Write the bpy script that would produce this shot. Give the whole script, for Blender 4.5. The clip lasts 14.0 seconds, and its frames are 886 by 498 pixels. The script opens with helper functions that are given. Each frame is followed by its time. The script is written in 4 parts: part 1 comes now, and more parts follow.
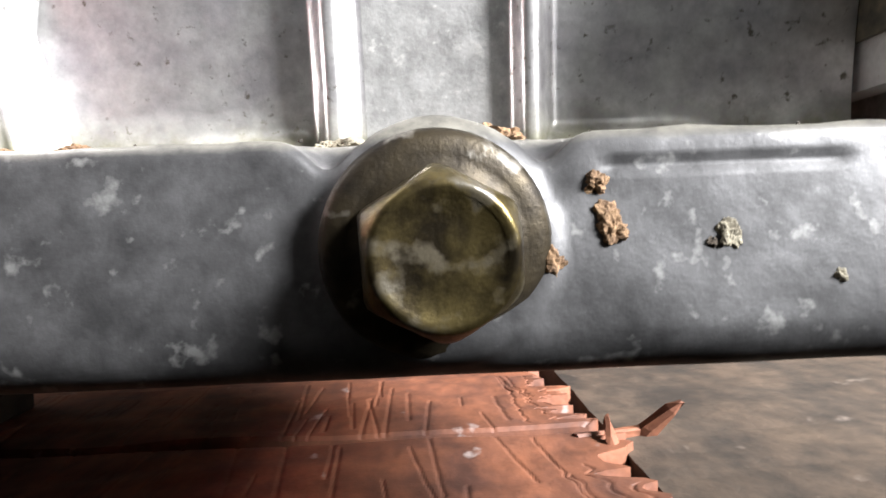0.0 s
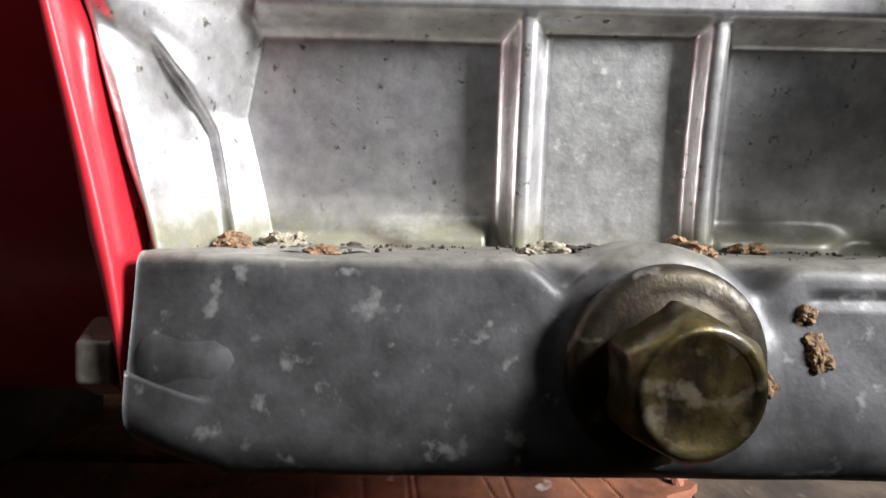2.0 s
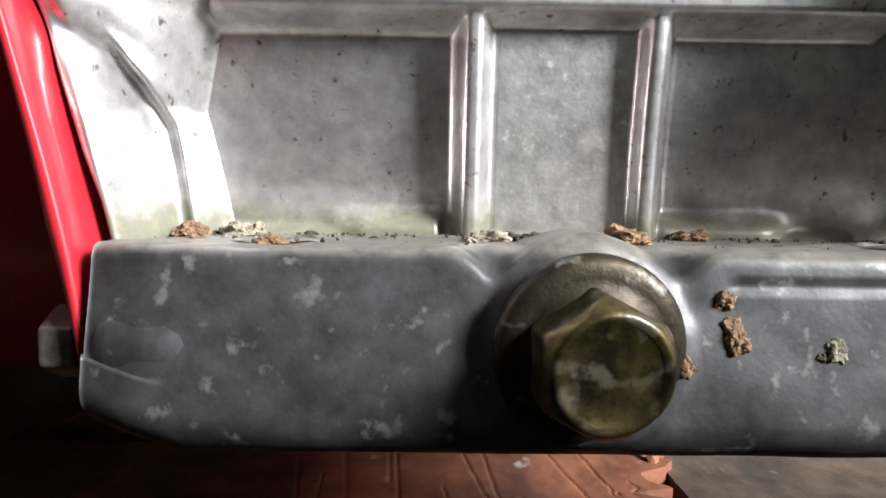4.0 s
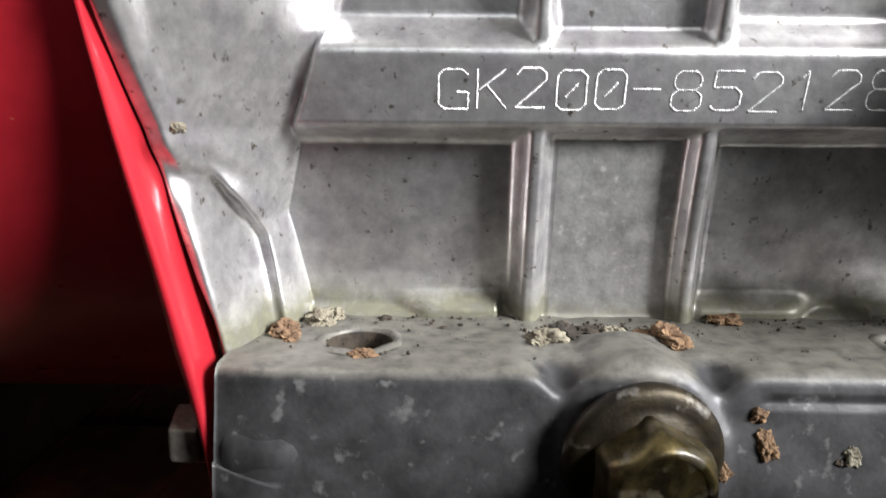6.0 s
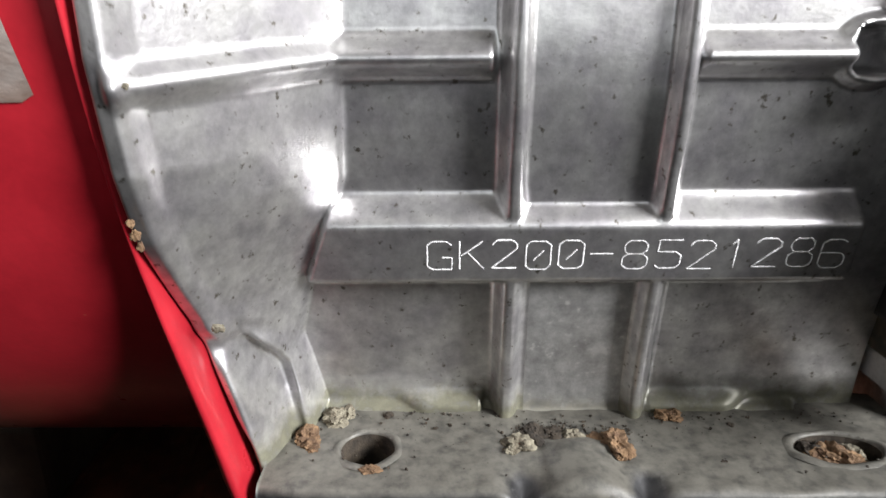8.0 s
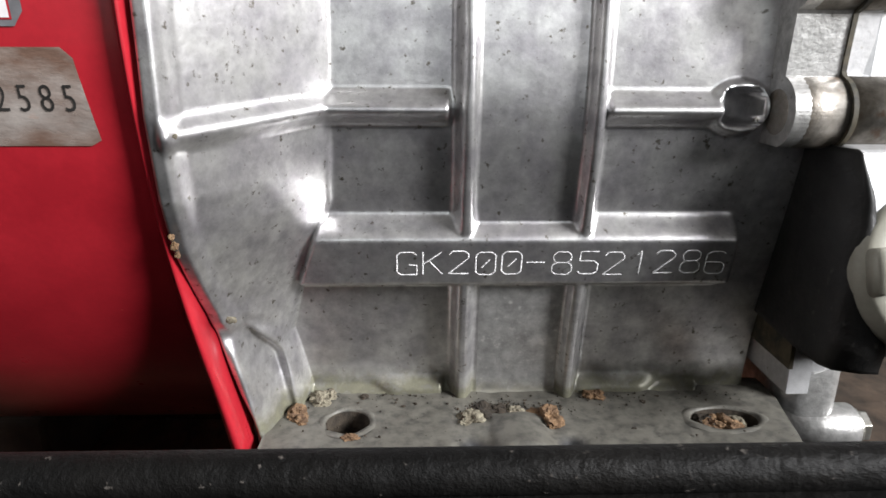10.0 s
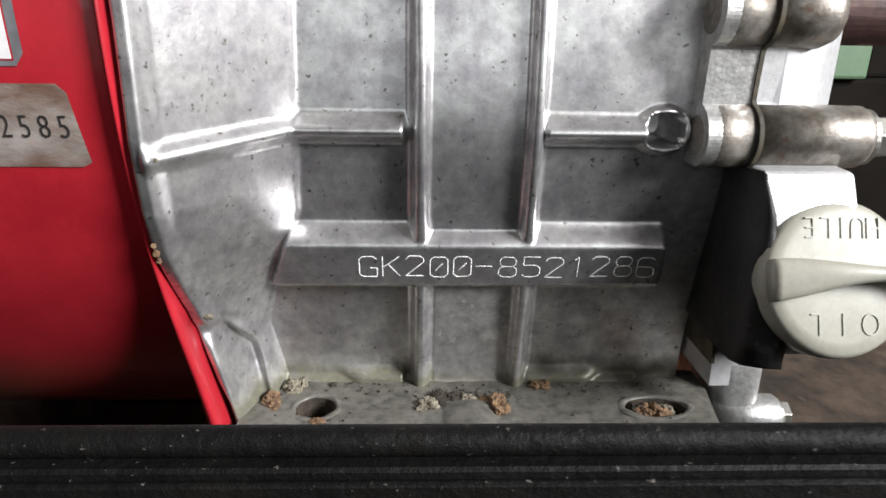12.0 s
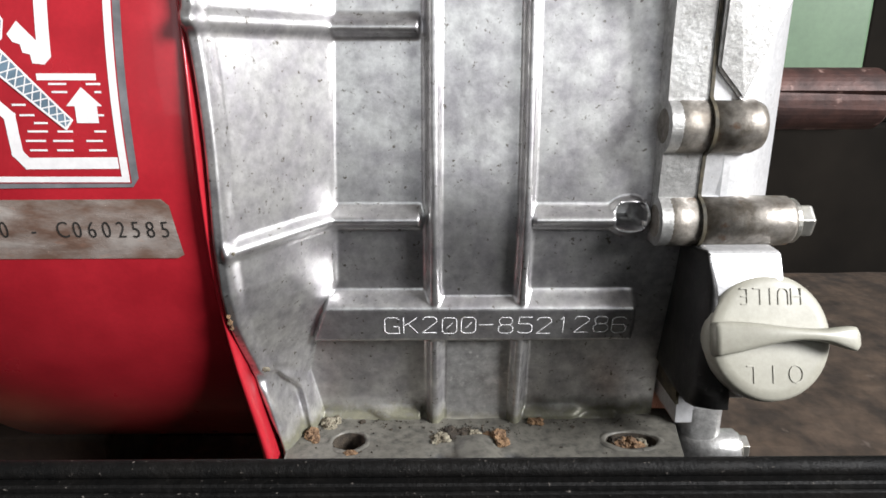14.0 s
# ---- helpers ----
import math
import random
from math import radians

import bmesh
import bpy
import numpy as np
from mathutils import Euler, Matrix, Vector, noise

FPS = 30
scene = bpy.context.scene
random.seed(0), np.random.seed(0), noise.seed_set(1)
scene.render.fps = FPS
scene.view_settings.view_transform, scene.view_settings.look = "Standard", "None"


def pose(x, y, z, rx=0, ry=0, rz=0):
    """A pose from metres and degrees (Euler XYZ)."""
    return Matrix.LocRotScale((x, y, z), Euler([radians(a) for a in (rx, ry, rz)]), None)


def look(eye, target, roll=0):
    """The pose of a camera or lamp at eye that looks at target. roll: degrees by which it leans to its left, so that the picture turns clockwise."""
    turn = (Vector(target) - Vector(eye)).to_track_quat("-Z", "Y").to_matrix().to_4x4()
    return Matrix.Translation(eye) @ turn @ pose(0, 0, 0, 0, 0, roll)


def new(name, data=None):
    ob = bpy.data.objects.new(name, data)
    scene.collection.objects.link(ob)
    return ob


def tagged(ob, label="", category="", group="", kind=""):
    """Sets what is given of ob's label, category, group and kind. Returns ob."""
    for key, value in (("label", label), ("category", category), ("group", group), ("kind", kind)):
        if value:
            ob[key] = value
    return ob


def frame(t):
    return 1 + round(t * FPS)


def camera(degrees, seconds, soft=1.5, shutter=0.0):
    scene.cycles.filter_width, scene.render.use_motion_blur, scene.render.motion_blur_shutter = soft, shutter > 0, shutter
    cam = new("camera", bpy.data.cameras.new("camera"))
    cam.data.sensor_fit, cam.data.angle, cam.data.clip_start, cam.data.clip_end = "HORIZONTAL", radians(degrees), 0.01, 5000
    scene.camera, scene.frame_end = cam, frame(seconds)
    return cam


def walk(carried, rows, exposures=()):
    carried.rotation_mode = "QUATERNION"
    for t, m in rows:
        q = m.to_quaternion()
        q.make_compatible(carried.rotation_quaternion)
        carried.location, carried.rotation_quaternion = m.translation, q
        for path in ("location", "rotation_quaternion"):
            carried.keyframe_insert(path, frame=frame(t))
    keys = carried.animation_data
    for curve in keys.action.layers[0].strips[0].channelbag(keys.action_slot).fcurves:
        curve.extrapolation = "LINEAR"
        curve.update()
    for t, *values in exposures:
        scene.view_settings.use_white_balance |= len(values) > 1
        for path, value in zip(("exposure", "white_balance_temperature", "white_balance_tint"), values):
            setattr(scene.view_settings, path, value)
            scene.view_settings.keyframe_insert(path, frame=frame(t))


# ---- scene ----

cam = camera(68.31, 14.0, soft=1.5, shutter=0.5)
PATH = [
    (0, (0.02757, -0.09487, 0.10044), -1.469, -1.976, -2.243),
    (0.5, (0.02712, -0.09530, 0.09879), -0.481, -2.116, -5.022),
    (1, (0.00423, -0.09897, 0.10603), -3.084, -1.147, -3.940),
    (1.5, (0.00408, -0.09690, 0.11499), -1.931, -2.022, -0.364),
    (2, (0.00240, -0.10149, 0.11423), -0.986, -2.482, 1.108),
    (2.5, (0.00500, -0.10257, 0.10975), -1.154, -3.180, 1.264),
    (5, (0.01091, -0.10874, 0.12618), -0.102, -6.198, 0.609),
    (5.5, (0.00528, -0.11056, 0.13376), -1.246, -8.421, 0.289),
    (6, (0.00058, -0.11351, 0.14379), -0.063, -10.846, 0.489),
    (6.5, (0.00060, -0.11560, 0.15405), 0.249, -13.365, 0.473),
    (7, (0.00242, -0.11796, 0.16433), 0.006, -15.936, 0.156),
    (7.5, (0.00368, -0.11940, 0.18057), 0.625, -18.807, -0.385),
    (10, (0.00527, -0.15245, 0.19691), -1.947, -17.458, 0.482),
    (10.5, (0.00856, -0.15507, 0.19855), -2.482, -19.003, 1.583),
    (11, (0.01103, -0.15837, 0.20064), -2.046, -18.679, 1.667),
    (11.5, (0.01335, -0.16401, 0.20454), -1.503, -18.369, 1.073),
    (12, (0.01552, -0.16775, 0.20653), -1.771, -18.606, 0.917),
    (12.5, (0.01765, -0.17650, 0.21363), -1.184, -16.998, 0.285),
    (13, (0.01640, -0.18437, 0.21853), -0.654, -16.927, 0.295),
    (13.5, (0.01525, -0.19403, 0.22491), -0.352, -16.338, 0.213),
    (14, (0.01568, -0.20088, 0.22939), -0.712, -16.287, 0.126),
]
# seconds, eye, yaw, pitch, roll
walk(cam, [(t, pose(*eye, 90 + pitch, -roll, yaw)) for t, eye, yaw, pitch, roll in PATH],
     exposures=[(0.0, 1.7), (1.0, 1.52), (1.5, 0.87), (2.0, 0.92), (2.5, 1.12), (5.0, 0.82), (7.0, 0.4), (10.0, -0.01), (14.0, -0.02)])

# ---- light: a dim workshop with one unseen window, high to the engine's right, and added front fill ----
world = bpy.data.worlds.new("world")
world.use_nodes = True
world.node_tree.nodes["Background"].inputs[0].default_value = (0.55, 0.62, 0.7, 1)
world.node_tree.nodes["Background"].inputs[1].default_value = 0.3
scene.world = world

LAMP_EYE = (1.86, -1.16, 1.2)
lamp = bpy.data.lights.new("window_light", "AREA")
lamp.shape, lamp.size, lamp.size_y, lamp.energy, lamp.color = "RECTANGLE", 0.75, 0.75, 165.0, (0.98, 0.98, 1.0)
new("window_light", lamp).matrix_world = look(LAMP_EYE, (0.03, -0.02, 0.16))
# added fill from behind the camera, where no source is known
front_fill = bpy.data.lights.new("front_fill_light", "AREA")
front_fill.shape, front_fill.size, front_fill.size_y, front_fill.energy, front_fill.color = "RECTANGLE", 1.3, 1.25, 6.0, (0.95, 0.98, 1.0)
new("front_fill_light", front_fill).matrix_world = look((0.1, -1.93, 0.72), (0.03, 0.0, 0.2))

# ---- units: the engine is drawn in centimetres, its foot's ledge 3 cm above its own zero, 8 cm over the ground ----
CM, LIFT = 0.01, 8.0
PLACES = {}


def place(x, y, z):
    return Vector((x * CM, y * CM, (z + LIFT) * CM))


# ---- materials ----
def material(name, base, rough=0.5, metal=0.0, dark=None, grain=40.0, stain=6.0, amount=0.5, bump=0.15, spots=None, spot_scale=30.0, spot_limit=0.62, coat=0.0, stretch=(1, 1, 1), rough_var=0.15, shine=0.5, grime=None):
    """A surface with fine grain, broad stains and scattered spots of a second colour; scales are per 10 cm."""
    m = bpy.data.materials.new(name)
    m.use_nodes = True
    nt = m.node_tree
    n, ln = nt.nodes, nt.links
    bsdf = n["Principled BSDF"]
    co = n.new("ShaderNodeNewGeometry")
    mp = n.new("ShaderNodeMapping")
    mp.inputs["Scale"].default_value = tuple(10 * s for s in stretch)
    ln.new(co.outputs["Position"], mp.inputs[0])
    fine = n.new("ShaderNodeTexNoise")
    fine.inputs["Scale"].default_value, fine.inputs["Detail"].default_value, fine.inputs["Roughness"].default_value = grain, 6, 0.65
    broad = n.new("ShaderNodeTexNoise")
    broad.inputs["Scale"].default_value, broad.inputs["Detail"].default_value, broad.inputs["Roughness"].default_value = stain, 5, 0.6
    ln.new(mp.outputs[0], fine.inputs["Vector"]), ln.new(mp.outputs[0], broad.inputs["Vector"])
    ramp = n.new("ShaderNodeValToRGB")
    ramp.color_ramp.elements[0].position, ramp.color_ramp.elements[1].position = 0.36, 0.64
    d = dark or tuple(c * 0.55 for c in base)
    ramp.color_ramp.elements[0].color, ramp.color_ramp.elements[1].color = (*d, 1), (*base, 1)
    ln.new(broad.outputs[0], ramp.inputs[0])
    mix = n.new("ShaderNodeMix")
    mix.data_type, mix.blend_type = "RGBA", "MULTIPLY"
    mix.inputs[0].default_value = amount
    fr = n.new("ShaderNodeValToRGB")
    fr.color_ramp.elements[0].position, fr.color_ramp.elements[1].position = 0.3, 0.62
    fr.color_ramp.elements[0].color, fr.color_ramp.elements[1].color = (0.35, 0.35, 0.35, 1), (1, 1, 1, 1)
    ln.new(fine.outputs[0], fr.inputs[0])
    ln.new(ramp.outputs[0], mix.inputs[6]), ln.new(fr.outputs[0], mix.inputs[7])
    colour = mix.outputs[2]
    if spots:
        sp = n.new("ShaderNodeTexNoise")
        sp.inputs["Scale"].default_value, sp.inputs["Detail"].default_value = spot_scale, 4
        ln.new(mp.outputs[0], sp.inputs["Vector"])
        sr = n.new("ShaderNodeValToRGB")
        sr.color_ramp.elements[0].position, sr.color_ramp.elements[1].position = spot_limit, spot_limit + 0.1
        ln.new(sp.outputs[0], sr.inputs[0])
        m2 = n.new("ShaderNodeMix")
        m2.data_type = "RGBA"
        ln.new(sr.outputs[0], m2.inputs[0]), ln.new(colour, m2.inputs[6])
        m2.inputs[7].default_value = (*spots, 1)
        colour = m2.outputs[2]
        mm = n.new("ShaderNodeMath")
        mm.operation = "MULTIPLY_ADD"
        ln.new(sr.outputs[0], mm.inputs[0])
        mm.inputs[1].default_value, mm.inputs[2].default_value = -metal * 0.8, metal
        ln.new(mm.outputs[0], bsdf.inputs["Metallic"])
    else:
        bsdf.inputs["Metallic"].default_value = metal
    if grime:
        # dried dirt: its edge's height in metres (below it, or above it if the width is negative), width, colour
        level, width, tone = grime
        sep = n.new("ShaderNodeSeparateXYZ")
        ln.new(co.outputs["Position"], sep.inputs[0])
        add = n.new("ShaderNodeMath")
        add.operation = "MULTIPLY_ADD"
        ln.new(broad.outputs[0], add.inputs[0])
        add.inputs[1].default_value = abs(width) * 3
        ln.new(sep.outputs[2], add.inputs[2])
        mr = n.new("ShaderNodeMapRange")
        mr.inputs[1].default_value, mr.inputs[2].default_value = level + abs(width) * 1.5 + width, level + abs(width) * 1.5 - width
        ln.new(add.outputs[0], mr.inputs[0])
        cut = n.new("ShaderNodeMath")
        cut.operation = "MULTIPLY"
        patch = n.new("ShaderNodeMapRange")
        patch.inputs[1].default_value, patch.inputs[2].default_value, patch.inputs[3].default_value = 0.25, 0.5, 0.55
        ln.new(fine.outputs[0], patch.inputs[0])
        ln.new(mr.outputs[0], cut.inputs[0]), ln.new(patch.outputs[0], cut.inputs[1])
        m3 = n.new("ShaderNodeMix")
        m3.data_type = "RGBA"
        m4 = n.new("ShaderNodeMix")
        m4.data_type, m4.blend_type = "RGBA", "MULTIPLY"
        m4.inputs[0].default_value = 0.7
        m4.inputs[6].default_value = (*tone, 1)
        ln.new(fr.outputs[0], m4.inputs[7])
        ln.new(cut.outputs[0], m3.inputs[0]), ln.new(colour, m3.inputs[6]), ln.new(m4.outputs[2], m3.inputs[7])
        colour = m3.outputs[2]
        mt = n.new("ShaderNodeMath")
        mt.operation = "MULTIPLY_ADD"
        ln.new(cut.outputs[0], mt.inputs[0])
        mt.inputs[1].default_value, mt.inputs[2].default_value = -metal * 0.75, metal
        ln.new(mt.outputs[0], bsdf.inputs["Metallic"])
    ln.new(colour, bsdf.inputs["Base Color"])
    rr = n.new("ShaderNodeMapRange")
    rr.inputs[3].default_value, rr.inputs[4].default_value = rough + rough_var, max(0.05, rough - rough_var)
    ln.new(broad.outputs[0], rr.inputs[0])
    ln.new(rr.outputs[0], bsdf.inputs["Roughness"])
    bsdf.inputs["Coat Weight"].default_value = coat
    bsdf.inputs["Specular IOR Level"].default_value = shine
    bp = n.new("ShaderNodeBump")
    bp.inputs["Strength"].default_value, bp.inputs["Distance"].default_value = bump, 0.0006
    ln.new(fine.outputs[0], bp.inputs["Height"])
    ln.new(bp.outputs[0], bsdf.inputs["Normal"])
    return m


ALU = material("cast_aluminium", (0.7, 0.695, 0.68), 0.38, 0.75, dark=(0.42, 0.415, 0.4), grain=55, stain=16, amount=0.5, bump=0.32, spots=(0.16, 0.15, 0.12), spot_scale=48, spot_limit=0.66, rough_var=0.2)
# near-black base holds the shade of the foot's front; its spots are stains
ALU_FOOT = material("weathered_shaded_aluminium", (0.082, 0.082, 0.084), 0.52, 0.4, dark=(0.032, 0.032, 0.033), grain=30, stain=14, amount=0.5, bump=0.18, spots=(0.155, 0.155, 0.152), spot_scale=34, spot_limit=0.6, grime=(0.1092, -0.0006, (0.15, 0.143, 0.122)))
# greenish dirt along the base, toned darker to dim the low wall too
ALU_CASE = material("cast_aluminium_grimy_dimmed_base", (0.72, 0.715, 0.7), 0.38, 0.92, dark=(0.46, 0.445, 0.46), grain=40, stain=13, amount=0.4, bump=0.13, spots=(0.17, 0.155, 0.13), spot_scale=62, spot_limit=0.635, rough_var=0.07, grime=(0.1155, 0.003, (0.19, 0.185, 0.135)))
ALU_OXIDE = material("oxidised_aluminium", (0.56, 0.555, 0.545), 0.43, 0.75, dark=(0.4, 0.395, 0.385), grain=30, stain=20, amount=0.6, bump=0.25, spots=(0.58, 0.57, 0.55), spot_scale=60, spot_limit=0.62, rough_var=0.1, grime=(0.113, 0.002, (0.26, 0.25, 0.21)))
ALU_STAINED = material("stained_aluminium", (0.36, 0.335, 0.3), 0.45, 0.65, dark=(0.15, 0.13, 0.105), grain=38, stain=16, amount=0.6, bump=0.35, spots=(0.14, 0.09, 0.06), spot_scale=24, spot_limit=0.62)
ALU_BRIGHT = material("clean_aluminium", (0.82, 0.82, 0.82), 0.38, 0.6, dark=(0.7, 0.7, 0.71), grain=60, stain=9, amount=0.3, bump=0.15, spots=(0.3, 0.28, 0.22), spot_scale=45, spot_limit=0.68)
BRASS = material("yellow_zinc", (0.16, 0.125, 0.05), 0.36, 0.85, dark=(0.035, 0.027, 0.015), grain=40, stain=20, amount=0.5, bump=0.22, spots=(0.07, 0.06, 0.04), spot_scale=26, spot_limit=0.56)
BRASS_DIRTY = material("oily_yellow_zinc", (0.045, 0.035, 0.02), 0.5, 0.7, dark=(0.014, 0.011, 0.008), grain=40, stain=18, amount=0.6, bump=0.3, spots=(0.17, 0.16, 0.14), spot_scale=20, spot_limit=0.63)
STEEL = material("zinc_steel", (0.7, 0.7, 0.68), 0.35, 0.9, dark=(0.5, 0.48, 0.42), grain=50, stain=12, amount=0.3, bump=0.1)
RED = material("red_paint", (0.40, 0.018, 0.028), 0.3, 0.0, dark=(0.31, 0.012, 0.02), grain=80, stain=5, amount=0.12, bump=0.03, spots=(0.45, 0.2, 0.12), spot_scale=40, spot_limit=0.77, coat=0.3, rough_var=0.08)
RUST = material("rusty_steel", (0.085, 0.038, 0.03), 0.6, 0.3, dark=(0.03, 0.014, 0.012), grain=16, stain=9, amount=0.6, bump=0.7, spots=(0.34, 0.22, 0.19), spot_scale=12, spot_limit=0.64)
GASKET = material("gasket", (0.1, 0.08, 0.045), 0.7, 0.0, dark=(0.03, 0.028, 0.02), grain=40, stain=20)
CAP = material("grey_plastic", (0.36, 0.35, 0.295), 0.45, 0.0, dark=(0.29, 0.28, 0.23), grain=90, stain=8, amount=0.15, bump=0.06)
BLACK = material("black_enamel", (0.007, 0.0065, 0.006), 0.55, 0.0, dark=(0.003, 0.003, 0.003), grain=60, stain=12, amount=0.5, bump=0.6, spots=(0.15, 0.135, 0.12), spot_scale=120, spot_limit=0.67, rough_var=0.2, shine=0.12)
RUBBER = material("black_rubber", (0.022, 0.021, 0.02), 0.5, 0.0, dark=(0.012, 0.012, 0.012), grain=40, stain=12, amount=0.4, bump=0.4, spots=(0.07, 0.065, 0.06), spot_scale=40, spot_limit=0.66, shine=0.3)
WHITE = material("white_print", (0.78, 0.77, 0.76), 0.45, 0.0, dark=(0.72, 0.7, 0.7), grain=60, stain=12, amount=0.15, bump=0.02)
GREY = material("grey_print", (0.2, 0.2, 0.21), 0.45, 0.0, grain=60, stain=12, amount=0.2, bump=0.02)
BLUE = material("blue_grey_print", (0.16, 0.24, 0.31), 0.45, 0.0, grain=60, stain=12, amount=0.2, bump=0.02)
INK = material("black_ink", (0.03, 0.028, 0.026), 0.5, 0.0, grain=60, stain=12, amount=0.2, bump=0.02)
FOIL = material("scuffed_foil", (0.74, 0.66, 0.6), 0.27, 0.55, dark=(0.32, 0.2, 0.15), grain=16, stain=9, amount=0.35, bump=0.5, spots=(0.24, 0.13, 0.09), spot_scale=22, spot_limit=0.64, stretch=(0.6, 1, 1.5))
# pale base carries the glint of the engraved strokes
STAMP = material("stamping_glint", (0.85, 0.85, 0.85), 0.4, 0.3, dark=(0.6, 0.6, 0.6), grain=120, stain=60, amount=0.5, bump=0.2)
CLAY = material("dry_clay", (0.27, 0.165, 0.085), 0.9, 0.0, dark=(0.12, 0.07, 0.04), grain=60, stain=40, amount=0.6, bump=0.9)
CLAY_PALE = material("pale_dirt", (0.27, 0.245, 0.18), 0.9, 0.0, dark=(0.12, 0.1, 0.07), grain=60, stain=40, amount=0.6, bump=0.9)
SOIL_SHADE = material("dark_soil_and_shade", (0.06, 0.045, 0.03), 0.95, 0.0, dark=(0.02, 0.016, 0.012), grain=50, stain=30, amount=0.5, bump=0.8)
WOOD = material("red_brown_plank", (0.25, 0.095, 0.05), 0.6, 0.0, dark=(0.085, 0.034, 0.022), grain=12, stain=4, amount=0.65, bump=0.8, spots=(0.36, 0.3, 0.28), spot_scale=9, spot_limit=0.67, stretch=(1.0, 0.6, 1))
WOOD_OLD = material("grey_brown_plank", (0.085, 0.058, 0.04), 0.75, 0.0, dark=(0.028, 0.019, 0.013), grain=14, stain=5, amount=0.65, bump=0.9, spots=(0.14, 0.11, 0.09), spot_scale=9, spot_limit=0.66, stretch=(1.0, 0.7, 1))
EARTH = material("brown_ground", (0.1, 0.07, 0.045), 0.9, 0.0, dark=(0.045, 0.031, 0.02), grain=7, stain=1.6, amount=0.7, bump=0.7)
GREEN = material("green_paint", (0.085, 0.15, 0.08), 0.5, 0.0, dark=(0.07, 0.125, 0.068), grain=20, stain=2, amount=0.2, bump=0.05)
# near-black colour that stands for the unlit space behind the engine
UNLIT = material("unlit_backdrop", (0.009, 0.007, 0.005), 0.9, 0.0, dark=(0.005, 0.004, 0.003), grain=3, stain=0.6, amount=0.4, bump=0.3, shine=0.1)
WALL = material("grey_plaster", (0.28, 0.27, 0.25), 0.9, 0.0, dark=(0.2, 0.19, 0.18), grain=3, stain=0.6, amount=0.4, bump=0.3)
TIMBER = material("dark_timber", (0.06, 0.04, 0.028), 0.8, 0.0, dark=(0.03, 0.02, 0.015), grain=10, stain=4, amount=0.6, bump=0.6)


# ---- building helpers ----
def finish(ob, mesh, mat, smooth):
    mesh.materials.append(mat)
    if smooth:
        for p in mesh.polygons:
            p.use_smooth = True
    return ob


def part_mesh(name, verts, faces, mat, parent=None, label="", smooth=True):
    """A mesh given in engine centimetres, as one object under parent, its origin in its middle."""
    v = np.array(verts, dtype=float)
    lo, hi = v.min(0), v.max(0)
    mid = (lo + hi) / 2
    if parent is None:
        mid[2] = lo[2]
    mesh = bpy.data.meshes.new(name)
    mesh.from_pydata([tuple(p) for p in (v - mid) * CM], [], faces)
    mesh.update()
    ob = new(name, mesh)
    spot = place(*mid)
    ob.location = spot
    if parent is not None:
        ob.parent = parent
        ob.location = spot - PLACES[parent.name]
    PLACES[ob.name] = spot
    finish(ob, mesh, mat, smooth)
    return tagged(ob, label)


def part(name, bm, mat, parent=None, label="", smooth=False):
    """As part_mesh, from a bmesh in engine centimetres."""
    bm.verts.index_update()
    verts = [tuple(v.co) for v in bm.verts]
    faces = [[v.index for v in f.verts] for f in bm.faces]
    bm.free()
    return part_mesh(name, verts, faces, mat, parent, label, smooth)


def holder(name, x, y, z, label, category):
    ob = new(name)
    ob.location = place(x, y, z)
    PLACES[ob.name] = place(x, y, z)
    return tagged(ob, label, category)


def box(lo, hi, bevel=0.0, segments=2):
    bm = bmesh.new()
    bmesh.ops.create_cube(bm, size=1)
    for v in bm.verts:
        v.co = [l + (c + 0.5) * (h - l) for c, l, h in zip(v.co, lo, hi)]
    if bevel:
        bmesh.ops.bevel(bm, geom=bm.edges[:], offset=bevel, segments=segments, profile=0.5, affect="EDGES")
    return bm


def lathe(profile, start, axis, sides=32, turn=0.0):
    """A solid turned about axis from start: profile rows of (along, radius)."""
    bm = bmesh.new()
    q = Vector((0, 0, 1)).rotation_difference(Vector(axis))
    rings = []
    for along, r in profile:
        rings.append([bm.verts.new(Vector(start) + q @ Vector((r * math.cos(a), r * math.sin(a), along))) for a in (turn + 2 * math.pi * i / sides for i in range(sides))])
    for a, b in zip(rings, rings[1:]):
        for i in range(sides):
            j = (i + 1) % sides
            bm.faces.new((a[i], a[j], b[j], b[i]))
    bm.faces.new(list(reversed(rings[0]))), bm.faces.new(rings[-1])
    return bm


def join(target, other):
    """Adds other's faces to target."""
    other.verts.index_update()
    made = [target.verts.new(v.co) for v in other.verts]
    for f in other.faces:
        target.faces.new([made[v.index] for v in f.verts])
    other.free()
    return target


def extrude_outline(outline, x0, x1, rounding=0.0):
    """A closed outline of (y, z) drawn out along x."""
    bm = bmesh.new()
    a = [bm.verts.new((x0, y, z)) for y, z in outline]
    b = [bm.verts.new((x1, y, z)) for y, z in outline]
    for i in range(len(a)):
        j = (i + 1) % len(a)
        bm.faces.new((a[i], a[j], b[j], b[i]))
    bm.faces.new(list(reversed(a))), bm.faces.new(b)
    bmesh.ops.recalc_face_normals(bm, faces=bm.faces[:])
    return bm


